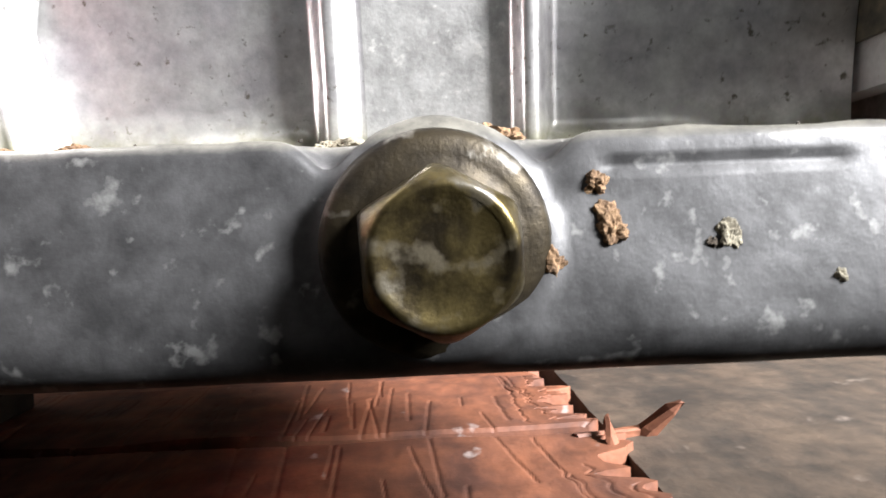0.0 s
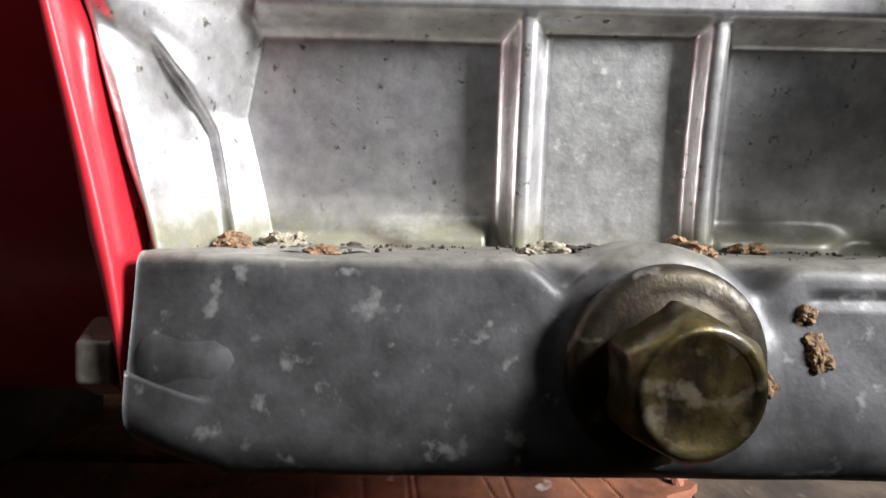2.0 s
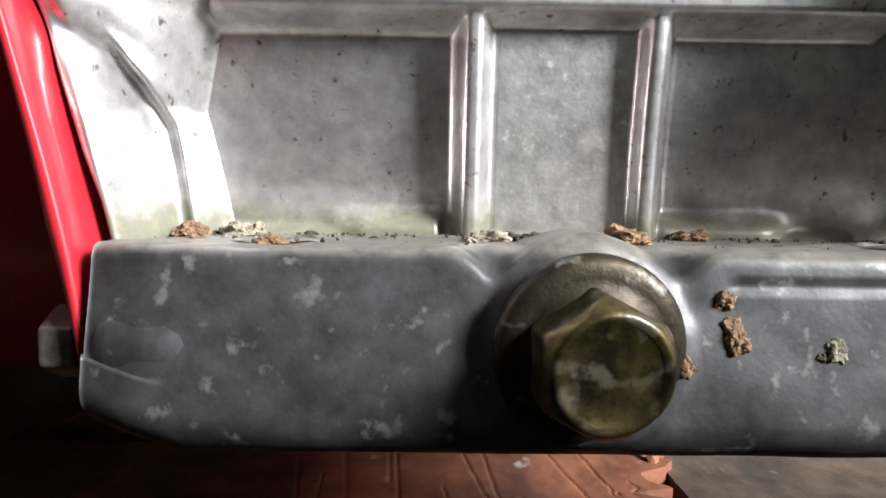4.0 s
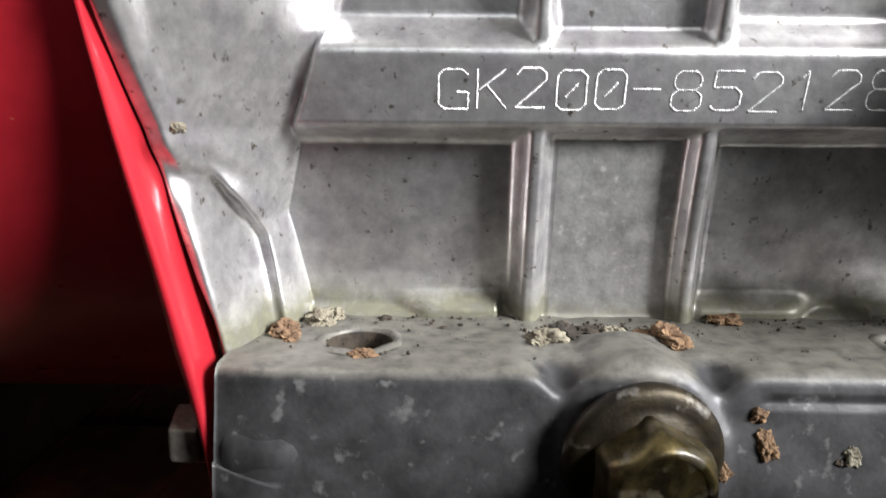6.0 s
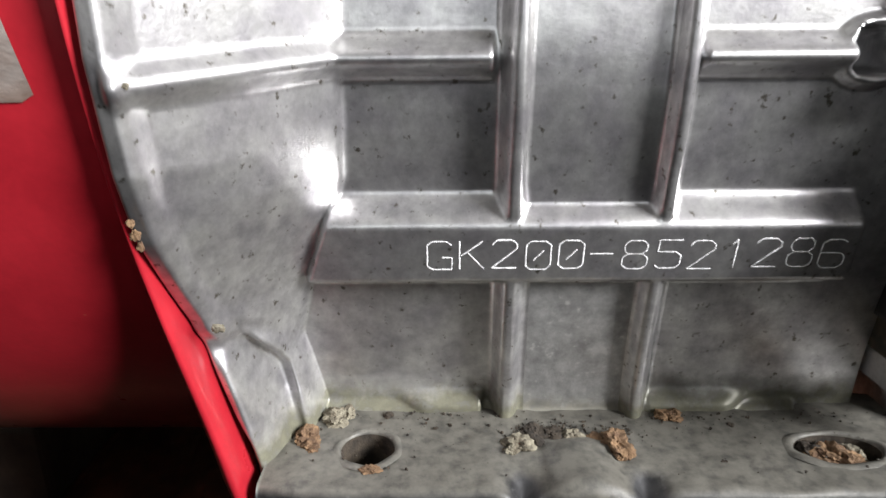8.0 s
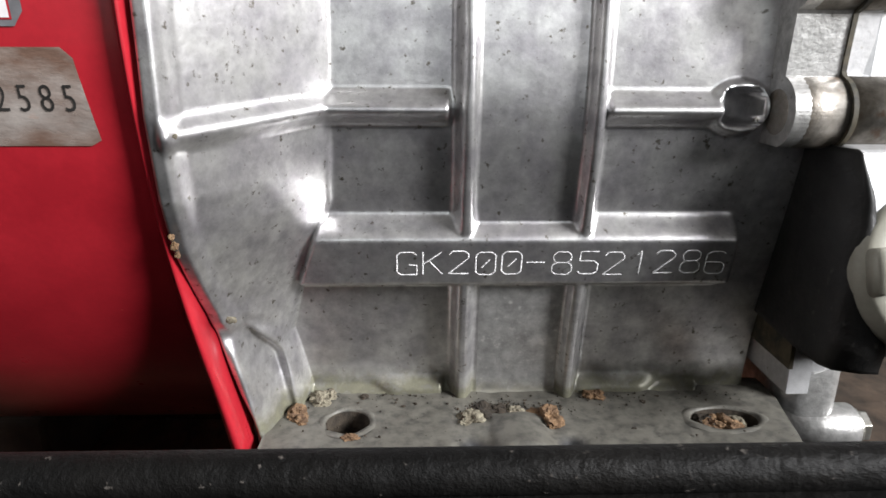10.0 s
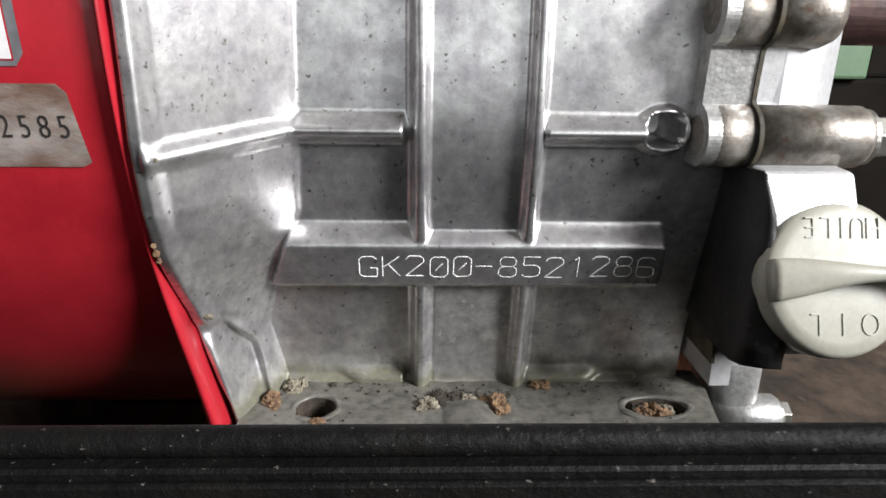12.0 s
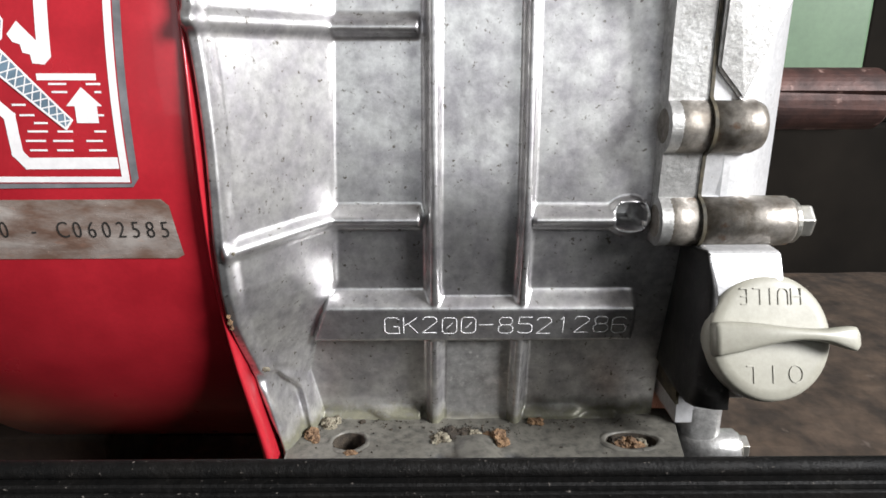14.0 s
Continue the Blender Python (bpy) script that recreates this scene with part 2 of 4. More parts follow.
def grid_mesh(px, py, pz, flip=False, keep=None):
    """Vertices and quads from three arrays of one shape."""
    rows, cols = px.shape
    verts = np.stack([px.ravel(), py.ravel(), pz.ravel()], 1)
    faces = []
    for i in range(rows - 1):
        for j in range(cols - 1):
            if keep is not None and not keep[i, j]:
                continue
            q = [i * cols + j, i * cols + j + 1, (i + 1) * cols + j + 1, (i + 1) * cols + j]
            faces.append(q[::-1] if flip else q)
    return verts, faces


def step(a, b, t):
    """Smooth step from 0 at a to 1 at b."""
    u = np.clip((t - a) / (b - a), 0, 1)
    return u * u * (3 - 2 * u)


def wobble(x, z, scale, seed=0.0):
    """Small uneven waves of a casting, about -1 to 1."""
    return (np.sin(x * scale + 1.3 * np.sin(z * scale * 0.7 + seed)) + np.sin(z * scale * 1.21 + 1.7 * np.sin(x * scale * 0.6 + seed * 2))) / 2


def glyphs(text, size, thin=0.0):
    """Outlines of each letter as flat faces: a list of (verts, faces, advance), in the built-in font."""
    out = []
    for ch in text:
        cu = bpy.data.curves.new("letter", "FONT")
        cu.body, cu.size, cu.offset, cu.resolution_u = ch, size, thin, 3
        ob = bpy.data.objects.new("letter", cu)
        me = ob.to_mesh()
        vs = [tuple(v.co) for v in me.vertices]
        fs = [list(p.vertices) for p in me.polygons]
        ob.to_mesh_clear()
        bpy.data.objects.remove(ob)
        bpy.data.curves.remove(cu)
        out.append((vs, fs))
    return out


# ---- the place: ground, and unseen walls added round it, with openings for both lights ----
def wall_piece(name, lo, hi, mat=WALL, label="plain grey wall, unseen, added to close the room"):
    bm = box([c / CM for c in lo], [c / CM for c in hi])
    for v in bm.verts:
        v.co.z -= LIFT
    return tagged(part(name, bm, mat), label, "wall", kind="structure")


def ground_sheet():
    n = 90
    g = np.linspace(-1, 1, n)
    xs, ys = np.meshgrid(g * np.abs(g) * 190 + 10, g * np.abs(g) * 200 + 10)
    zs = -LIFT - 0.12 + 0.1 * wobble(xs, ys, 0.35) + 0.05 * wobble(xs, ys, 1.1, 2)
    v, f = grid_mesh(xs, ys, zs)
    tagged(part_mesh("ground", v, f, EARTH), "brown dusty earth floor with dark cracks", "ground", kind="structure")


ground_sheet()
wall_piece("wall_back", (-1.7, 1.4, -0.05), (1.9, 1.52, 2.3), UNLIT, "near-black backdrop wall for the unlit space behind the engine")
wall_piece("wall_left", (-1.82, -1.9, -0.05), (-1.7, 1.52, 2.3))
for lo, hi in (((-1.82, -0.05), (-0.6, 2.3)), ((0.8, -0.05), (2.02, 2.3)), ((-0.6, 1.7), (0.8, 2.3))):
    wall_piece("wall_front", (lo[0], -2.06, lo[1]), (hi[0], -1.94, hi[1]))
wall_piece("ceiling", (-1.82, -2.02, 2.3), (2.02, 1.52, 2.4))
# the right wall, with the window's opening in it
for lo, hi in (((-1.94, -0.05), (-1.72, 2.3)), ((-0.72, -0.05), (1.52, 2.3)), ((-1.72, -0.05), (-0.72, 0.75)), ((-1.72, 1.65), (-0.72, 2.3))):
    wall_piece("wall_right", (1.9, lo[0], lo[1]), (2.02, hi[0], hi[1]))

# ---- the engine ----
engine = holder("engine", 2.6, 6.0, 0.45, "small petrol engine with cast aluminium crankcase and red housing", "engine")

GROUND_FIT = np.polyfit([2.6, 3.4, 4.8, 6.1, 7.9, 9.0, 10.4, 13.4, 17.0, 20.0], [0.12, 0.05, -0.1, -0.3, -0.72, -0.95, -1.15, -1.4, -1.35, -0.9], 5)
EDGE_Z = [0.5, 1.5, 2.5, 3.5, 4.5, 6.5, 9.0, 12.0, 15.0, 22.0]
LIP_X = [-3.2, -3.22, -3.3, -3.46, -3.72, -4.0, -4.05, -4.1, -4.15, -4.1]
LIP_Y = [-2.7, -2.75, -2.75, -2.68, -2.7, -3.15, -4.05, -4.3, -4.35, -3.8]


LIP_X_FIT, LIP_Y_FIT = np.polyfit(EDGE_Z, LIP_X, 5), np.polyfit(EDGE_Z, LIP_Y, 5)


def lip_x(z):
    return np.polyval(LIP_X_FIT, z)


def lip_y(z):
    return np.polyval(LIP_Y_FIT, z)


def crankcase_front(x, z):
    """How far the crankcase's front stands (y) at x, z."""
    # the wall leans out up to the cross rib, and back above it
    ground = np.where(z < 10.4, np.polyval(GROUND_FIT, z), np.polyval(GROUND_FIT, 10.4) + 0.01 * np.maximum(0, z - 10.4) ** 2)
    # between the ribs it bends over gently
    under = np.where(z < 10.4, ground, np.polyval(GROUND_FIT, 10.4) - 0.12 * (z - 10.4))
    over = np.polyval(GROUND_FIT, 10.4) + 0.01 * np.clip(z - 10.4, -2, None) ** 2
    bend = step(8.4, 13.0, z)
    ground = np.where((x > 1.5) & (x < 4.35), under * (1 - bend) + over * bend, ground)
    slim = 0.14 * step(7.4, 8.4, z)
    rib_a = step(1.22, 1.48, x) * (1 - step(1.62, 2.02 - slim, x))
    rib_b = step(3.95, 4.2, x) * (1 - step(4.34, 4.7 - slim, x))
    strip = 0.2 * step(1.3, 1.45, x) * (1 - step(4.4, 4.55, x))
    left = np.interp(z, [6.2, 7.9], [-2.38, -1.75])
    plate = step(6.08, 6.38, z) * (1 - step(7.42, 8.06, z)) * step(left - 0.15, left + 0.12, x) * (1 - step(8.0, 8.2, x))
    band = step(9.98, 10.36, z) * (1 - step(10.4, 10.82, z)) * np.maximum(step(-1.7, -1.4, x) * (1 - step(1.1, 1.2, x)), step(4.4, 4.5, x) * (1 - step(6.85, 7.0, x)))
    top = 0.8 * step(15.5, 15.68, z) * (1 - step(15.85, 16.1, z)) * (1 - step(1.1, 1.2, x))
    relief = np.maximum.reduce([0.56 * rib_a, 0.56 * rib_b, strip, 0.62 * plate, 0.5 * band, 0.5 * top])
    # pads where the panels meet the ledge, and the notch over the first
    pad = (1 - step(3.1, 3.52, z)) * np.maximum(step(-0.9, -0.1, x) * (1 - step(1.05, 1.15, x)), step(4.5, 4.6, x) * (1 - step(6.2, 7.0, x)))
    foot = (1 - step(2.95, 3.2, z))
    relief = np.maximum(relief, np.maximum(0.32 * pad, 0.28 * foot))
    notch = step(-0.4, -0.3, x) * (1 - step(1.02, 1.08, x)) * step(3.5, 3.55, z) * (1 - step(3.68, 3.74, z))
    relief = relief - 0.3 * notch
    # the bearing block at the right, set back deep so it falls dark, and the drilled lug
    block = step(7.75, 8.25, x) * (1 - step(9.4, 9.8, z))
    relief = relief - 1.3 * block
    d = np.hypot((x - 7.35) * 0.85, z - 10.42)
    lug = 1 - step(0.5, 0.62, d)
    relief = np.maximum(relief, 0.26 * lug) - 1.7 * (1 - step(0.38, 0.48, ((x - 7.4) ** 4 + ((z - 10.45) * 1.15) ** 4) ** 0.25))
    y = ground - relief
    # the bell at the left: a rim, then a facet that falls to the panels
    rim_x = lip_x(z) + np.interp(z, [2.7, 3.0, 3.5, 4.1, 5.5, 7.0, 9.0], [0.0, 0.06, 0.06, -0.02, -0.08, -0.08, 0.0])
    rim_y = np.interp(z, [2.5, 3.0, 4.5, 5.5, 6.3, 7.0, 8.0, 9.0, 10.5, 12.0, 16.0, 20.0], [-1.95, -2.0, -2.15, -2.3, -2.6, -3.05, -3.7, -4.1, -4.35, -4.4, -4.4, -3.9])
    fall = np.interp(z, [2.6, 3.4, 4.9, 6.3, 7.7, 8.35, 10.4, 20.0], [-2.2, -2.35, -2.66, -2.3, -1.74, -1.5, -1.42, -1.2])
    start = np.minimum(rim_x + 0.5, fall - 0.55)
    t = np.clip((x - start) / np.maximum(fall - start, 0.05), 0, 1)
    t = t ** (1 + 0.3 * (1 - step(4.6, 6.4, z)))
    facet = (rim_y + 0.35) * (1 - t) + (ground - 0.16) * t
    facet = facet - 0.35 * (1 - step(0.35, 0.62, x - rim_x))
    facet = facet + 0.3 * (1 - step(0.0, 0.22, x - rim_x)) ** 2
    lean = z - (10.42 + (x + 1.45) * 0.1)
    facet = facet - 0.4 * step(-0.38, -0.08, lean) * (1 - step(-0.04, 0.34, lean)) * step(-3.85, -3.5, x)
    facet = facet - 0.32 * top
    # at its lower corner a worn ridge forks to the foot, with a shallow hollow between
    fork = 1 - step(5.5, 6.1, z)
    arm_l = np.interp(z, [2.6, 3.4, 4.5, 5.2, 5.8, 6.2], [-3.05, -3.18, -3.4, -3.52, -3.6, -3.66])
    arm_r = np.interp(z, [2.6, 3.4, 4.6, 5.2, 5.8, 6.2], [-2.38, -2.5, -2.72, -3.0, -3.44, -3.6])
    facet = facet + 0.6 * fork * np.exp(-((x - 0.5 * (arm_l + arm_r)) / 0.27) ** 2)
    facet = facet - fork * (0.12 * np.exp(-((x - arm_l) / 0.13) ** 2) + 0.3 * np.exp(-((x - arm_r) / 0.16) ** 2))
    side = 1 - step(-0.06, 0.08, x - fall)
    y = np.minimum(y, facet) * side + y * (1 - side)
    return y + 0.007 * wobble(x, z, 1.7) + 0.0016 * wobble(x, z, 6.3, 1.0)


def crankcase():
    xs = np.concatenate([np.linspace(-4.4, -1.5, 96)[:-1], np.arange(-1.5, 9.16, 0.062)])
    zs = np.concatenate([np.arange(2.6, 11.4, 0.06), np.arange(11.4, 20.2, 0.11)])
    gx, gz = np.meshgrid(xs, zs)
    low = lip_x(gz) + np.interp(gz, [2.7, 3.0, 3.5, 4.1, 5.5, 7.0, 9.0], [0.0, 0.06, 0.06, -0.02, -0.08, -0.08, 0.0])
    gx = np.where(gx < -1.5, -1.5 + (gx + 1.5) * (-1.5 - low) / 2.9, gx)
    gy = crankcase_front(gx, gz)
    v, f = grid_mesh(gx, gy, gz)
    body = box((-3.2, 0.4, 2.0), (9.1, 17.0, 20.0), 0.3)
    bm = bmesh.new()
    join(bm, body)
    bm.verts.index_update()
    base = len(v)
    v = np.concatenate([v, np.array([tuple(p.co) for p in bm.verts])])
    f += [[base + q.index for q in p.verts] for p in bm.faces]
    bm.free()
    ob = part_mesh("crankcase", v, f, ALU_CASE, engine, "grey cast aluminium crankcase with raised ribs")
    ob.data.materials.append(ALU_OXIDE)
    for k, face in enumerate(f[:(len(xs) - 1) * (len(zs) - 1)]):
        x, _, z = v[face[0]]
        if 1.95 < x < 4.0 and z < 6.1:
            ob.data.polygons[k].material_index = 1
    return ob


case = crankcase()


HOLES = ((-1.22, -1.47, 0.54, 0.54), (7.95, -1.5, 0.84, 0.5))


def foot_shape(xs, us):
    """The mounting foot: its ledge, rounded edge and front, as points over x and the way round."""
    prof = [(0.5, 3.03), (-2.6, 3.0)] + [(-2.6 - 0.2 * math.sin(a), 2.8 + 0.2 * math.cos(a)) for a in np.linspace(0.15, 1.4, 7)]
    prof += [(-3.12, 0.95)] + [(-2.72 - 0.4 * math.cos(a), 0.9 - 0.4 * math.sin(a)) for a in np.linspace(0.2, math.pi / 2, 6)] + [(3.0, 0.5)]
    p = np.array(prof)
    way = np.concatenate([[0], np.cumsum(np.hypot(*np.diff(p, axis=0).T))])
    u = us * way[-1]
    return np.interp(u, way, p[:, 0]), np.interp(u, way, p[:, 1]), way[-1]


def foot():
    xs = np.arange(-3.12, 9.95, 0.07)
    n = 190
    us = np.linspace(0, 1, n)
    py, pz, _ = foot_shape(xs, us)
    gx, _ = np.meshgrid(xs, us)
    gy, gz = np.repeat(py[:, None], len(xs), 1), np.repeat(pz[:, None], len(xs), 1)
    on_top = gz > 2.97
    # right end cut at a slant, left end rounded
    gx = np.minimum(gx, np.interp(gy, [-2.7, -0.6], [9.3, 9.72]))
    end = np.clip((-2.3 - gx) / 0.8, 0, 1)
    gy = np.where(gy < -1, gy + 0.12 * end ** 2 * np.clip((-1 - gy) / 1.5, 0, 1), gy)
    gz = gz + np.where(gz < 1.4, 0.35 * np.clip((-2.0 - gx) / 1.1, 0, 1), 0)
    # the drain plug's boss swells the edge
    dx = np.abs(gx - 2.88)
    ridge = 0.2 * np.maximum(0, 1 - (dx / 0.75) ** 2) * step(-1.0, -1.6, gy)
    dip = -0.3 * np.exp(-((dx - 1.12) / 0.26) ** 2) * step(-1.9, -2.6, gy)
    gz = gz + (ridge + dip) * step(2.0, 2.8, gz)
    disc = np.hypot(gx - 2.88, gz - 1.86)
    gy = gy - np.where(gy < -2.0, 0.06 * (1 - step(1.12, 1.3, disc)), 0)
    # a shallow step along the front
    gy = gy + 0.045 * step(4.5, 4.7, gx) * (1 - step(7.0, 7.3, gx)) * step(2.52, 2.58, gz) * (1 - step(2.64, 2.7, gz)) * (gy < -2)
    gz = gz + np.where(on_top, 0.02 * wobble(gx, gy, 2.4) + 0.012 * wobble(gx, gy, 7.0, 3), 0)
    gy = gy + np.where(gy < -2.6, 0.02 * wobble(gx, gz, 3.0, 5), 0)
    whole = np.ones((n - 1, len(xs) - 1), bool)
    for hx, hy, ra, rb in HOLES:
        d = np.hypot((gx - hx) / ra, (gy - hy) / rb)
        mid = (d[:-1, :-1] + d[1:, 1:]) / 2
        whole &= ~(on_top[:-1, :-1] & (mid < 1.03))
    v, f = grid_mesh(gx, gy, gz, keep=whole)
    # the left end's face
    cols = len(xs)
    base = len(v)
    ring = [i * cols for i in range(n)]
    v = np.concatenate([v, [[-3.0, 0.5, 1.8]]])
    f += [[ring[i + 1], ring[i], base] for i in range(n - 1)]
    ring = [i * cols + cols - 1 for i in range(n)]
    v = np.concatenate([v, [[9.7, 0.5, 1.8]]])
    f += [[ring[i], ring[i + 1], base + 1] for i in range(n - 1)]
    f = [list(reversed(q)) for q in f]
    ob = part_mesh("mounting_foot", v, f, ALU_FOOT, engine, "stained aluminium mounting foot with two holes, coloured dark for shade")
    return ob


base = foot()
for hx, hy, ra, rb in HOLES:
    bm = bmesh.new()
    rows = []
    for k, z in ((1.3, 3.0), (1.18, 3.04), (1.03, 3.045), (0.98, 2.97), (0.97, 0.7)):
        rows.append([bm.verts.new((hx + ra * k * math.cos(a), hy + rb * k * math.sin(a), z + (0.02 * math.sin(5 * a + hx) if k > 1 else 0))) for a in (2 * math.pi * i / 40 for i in range(40))])
    for a, b in zip(rows, rows[1:]):
        for i in range(40):
            bm.faces.new((a[i], a[(i + 1) % 40], b[(i + 1) % 40], b[i]))
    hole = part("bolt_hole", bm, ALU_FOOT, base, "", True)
    hole.data.materials.append(SOIL_SHADE)  # the bore's shade is put in with the dark soil colour
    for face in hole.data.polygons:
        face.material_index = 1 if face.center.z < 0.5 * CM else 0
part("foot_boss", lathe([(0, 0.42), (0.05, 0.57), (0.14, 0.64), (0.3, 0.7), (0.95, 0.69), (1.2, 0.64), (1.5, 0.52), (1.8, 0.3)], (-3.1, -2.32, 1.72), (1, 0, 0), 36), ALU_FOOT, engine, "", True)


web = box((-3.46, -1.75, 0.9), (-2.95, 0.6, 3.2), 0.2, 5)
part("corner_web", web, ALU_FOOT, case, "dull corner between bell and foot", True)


def hex_bolt(name, start, axis, radius, height, mat, label, washer=0.0, turn=0.0, parent=engine):
    bm = lathe([(0, radius * 0.98), (height * 0.8, radius), (height * 0.93, radius * 0.95), (height, radius * 0.8)], start, axis, 6, turn)
    bmesh.ops.bevel(bm, geom=bm.edges[:], offset=radius * 0.06, segments=2, profile=0.5, affect="EDGES")
    ob = part(name, bm, mat, parent, label)
    if washer:
        part("washer", lathe([(-0.12, washer), (-0.02, washer), (0.02, washer * 0.94)], start, axis, 28), mat, ob, "", False)
    return ob


hex_bolt("bolt", (-3.52, -2.0, 1.66), (-1, 0, 0), 0.5, 0.46, ALU_STAINED, "pale steel hexagon bolt head")


PLUG_AXIS = Vector((0.1, -0.99, -0.06)).normalized()


def drain_plug():
    c = (2.84, 1.86)
    collar = lathe([(0, 1.1), (0.08, 1.15), (0.2, 1.15), (0.27, 1.1), (0.31, 1.02), (0.33, 0.9), (0.34, 0.78), (0.4, 0.74)], (c[0], -2.93, c[1]), PLUG_AXIS, 56)
    plug = part("drain_plug", collar, BRASS_DIRTY, engine, "tarnished yellow zinc drain plug with hexagon head", True)
    # the head: six flats, whose corners are turned away to a round front
    bm = bmesh.new()
    q = Vector((0, 0, 1)).rotation_difference(PLUG_AXIS)
    rings = []
    for along, flat, cut in ((0.0, 0.72, 0.83), (0.42, 0.72, 0.82), (0.52, 0.72, 0.79), (0.6, 0.71, 0.74), (0.66, 0.69, 0.69), (0.7, 0.66, 0.66), (0.71, 0.6, 0.6), (0.68, 0.56, 0.56), (0.67, 0.3, 0.3), (0.67, 0.05, 0.05)):
        ring = []
        for k in range(72):
            a = 2 * math.pi * k / 72
            wedge_angle = (a + math.radians(22)) % (math.pi / 3) - math.pi / 6
            r = min(flat / math.cos(wedge_angle), cut)
            ring.append(bm.verts.new(Vector((c[0], -3.24, c[1] - 0.04)) + q @ Vector((r * math.cos(a), r * math.sin(a), along))))
        rings.append(ring)
    for a, b in zip(rings, rings[1:]):
        for k in range(72):
            bm.faces.new((a[k], a[(k + 1) % 72], b[(k + 1) % 72], b[k]))
    bm.faces.new(rings[-1])
    part("hexagon_head", bm, BRASS, plug, "worn yellow hexagon head with a turned round face", True)


drain_plug()


# ---- stamped number on the plate ----
# single strokes on a field 4 wide and 6 high
STROKES = {
    "G": (((4, 5.2), (3.2, 6), (0.8, 6), (0, 5.2), (0, 0.8), (0.8, 0), (4, 0), (4, 2.6), (2.4, 2.6)),),
    "K": (((0, 6), (0, 0)), ((3.8, 6), (0.2, 2.8)), ((1.3, 3.6), (4, 0))),
    "2": (((0, 5), (0.8, 6), (3.2, 6), (4, 5.2), (4, 4.2), (0, 0), (4, 0)),),
    "0": (((0.8, 6), (3.2, 6), (4, 5.2), (4, 0.8), (3.2, 0), (0.8, 0), (0, 0.8), (0, 5.2), (0.8, 6)), ((1.2, 1.9), (2.9, 4.1))),
    "-": (((0, 3), (3.8, 3)),),
    "8": (((0.8, 3.2), (0.2, 4), (0.2, 5.2), (0.9, 6), (3.1, 6), (3.8, 5.2), (3.8, 4), (3.1, 3.2), (0.9, 3.2), (0, 2.4), (0, 0.8), (0.8, 0), (3.2, 0), (4, 0.8), (4, 2.4), (3.1, 3.2)),),
    "5": (((4, 6), (0.3, 6), (0.2, 3.5), (3.1, 3.5), (4, 2.7), (4, 0.8), (3.2, 0), (0.7, 0), (0, 0.6)),),
    "1": (((1.4, 5), (2.2, 6), (2.2, 0)),),
    "6": (((3.8, 5.4), (3.1, 6), (0.9, 6), (0, 5.2), (0, 0.8), (0.8, 0), (3.2, 0), (4, 0.8), (4, 2.4), (3.2, 3.2), (0, 3.2)),),
}


def stamped(text, x0, x1, z0, z1, mat, parent, name):
    """Each character is a row of small punch marks along its strokes, pressed by hand and so uneven."""
    rnd = random.Random(7)
    pitch = (x1 - x0) / (len(text) - 0.2)
    for k, ch in enumerate(text):
        wide, high = pitch * 0.76, z1 - z0
        dx, dz, weight = rnd.uniform(-0.02, 0.02), rnd.uniform(-0.02, 0.02), rnd.uniform(0.85, 1.1)
        verts, faces = [], []
        for line in STROKES[ch]:
            for (ax, az), (bx, bz) in zip(line, line[1:]):
                ax, bx, az, bz = ax / 4 * wide, bx / 4 * wide, az / 6 * high, bz / 6 * high
                n = max(1, round(math.hypot(bx - ax, bz - az) / 0.034))
                for i in range(n):
                    t = (i + 0.5) / n
                    r = 0.021 * weight * rnd.uniform(0.75, 1.15)
                    cx, cz = x0 + k * pitch + dx + ax + (bx - ax) * t + rnd.uniform(-0.003, 0.003), z0 + dz + az + (bz - az) * t + rnd.uniform(-0.003, 0.003)
                    y = float(crankcase_front(np.float64(cx), np.float64(cz)))
                    base_index = len(verts)
                    for a in range(6):
                        verts.append((cx + r * math.cos(a * math.pi / 3), y - 0.004, cz + r * math.sin(a * math.pi / 3)))
                    verts.append((cx, y - 0.016, cz))
                    faces += [(base_index + a, base_index + (a + 1) % 6, base_index + 6) for a in range(6)]
        part_mesh(name, verts, faces, mat, parent, "thin stamped character with its glint in the colour", False)


stamped("GK200-8521286", 0.0, 7.6, 6.62, 7.2, STAMP, case, "stamped_character")


# ---- mating flange, gasket and side cover ----
BOSSES = ((13.12, 0.76), (10.38, 0.74), (17.6, 0.76))


def flange_outline(face, grow, low, high, shape=1.0):
    """The front of the flange, bulged by its bolt bosses, closed far behind."""
    zs = np.arange(low, high + 0.01, 0.08)
    out = []
    for z in zs:
        y = face + 0.05 * math.sin(z * 1.3)
        for bz, r in BOSSES:
            d = abs(z - bz)
            if d < r + grow:
                y = min(y, -1.55 - math.sqrt((r + grow) ** 2 - d * d) * shape)
        out.append((y - grow, z))
    return out + [(9.0, high), (9.0, low)]


part("flange", extrude_outline(flange_outline(-1.75, 0.0, 9.68, 20.0), 8.0, 9.12), ALU, case, "rough grey flange with bolt bosses")
for bz, r in BOSSES[:2]:
    part("case_boss", lathe([(0, r * 0.55), (0.06, r * 0.82), (0.2, r * 0.97), (0.4, r + 0.012), (1.13, r + 0.012)], (7.98, -1.55, bz), (1, 0, 0), 32), ALU_STAINED, case, "stained rounded bolt boss", True)
part("gasket", extrude_outline(flange_outline(-1.75, 0.05, 4.5, 20.0), 9.12, 9.22), GASKET, engine, "dark brown gasket edge")


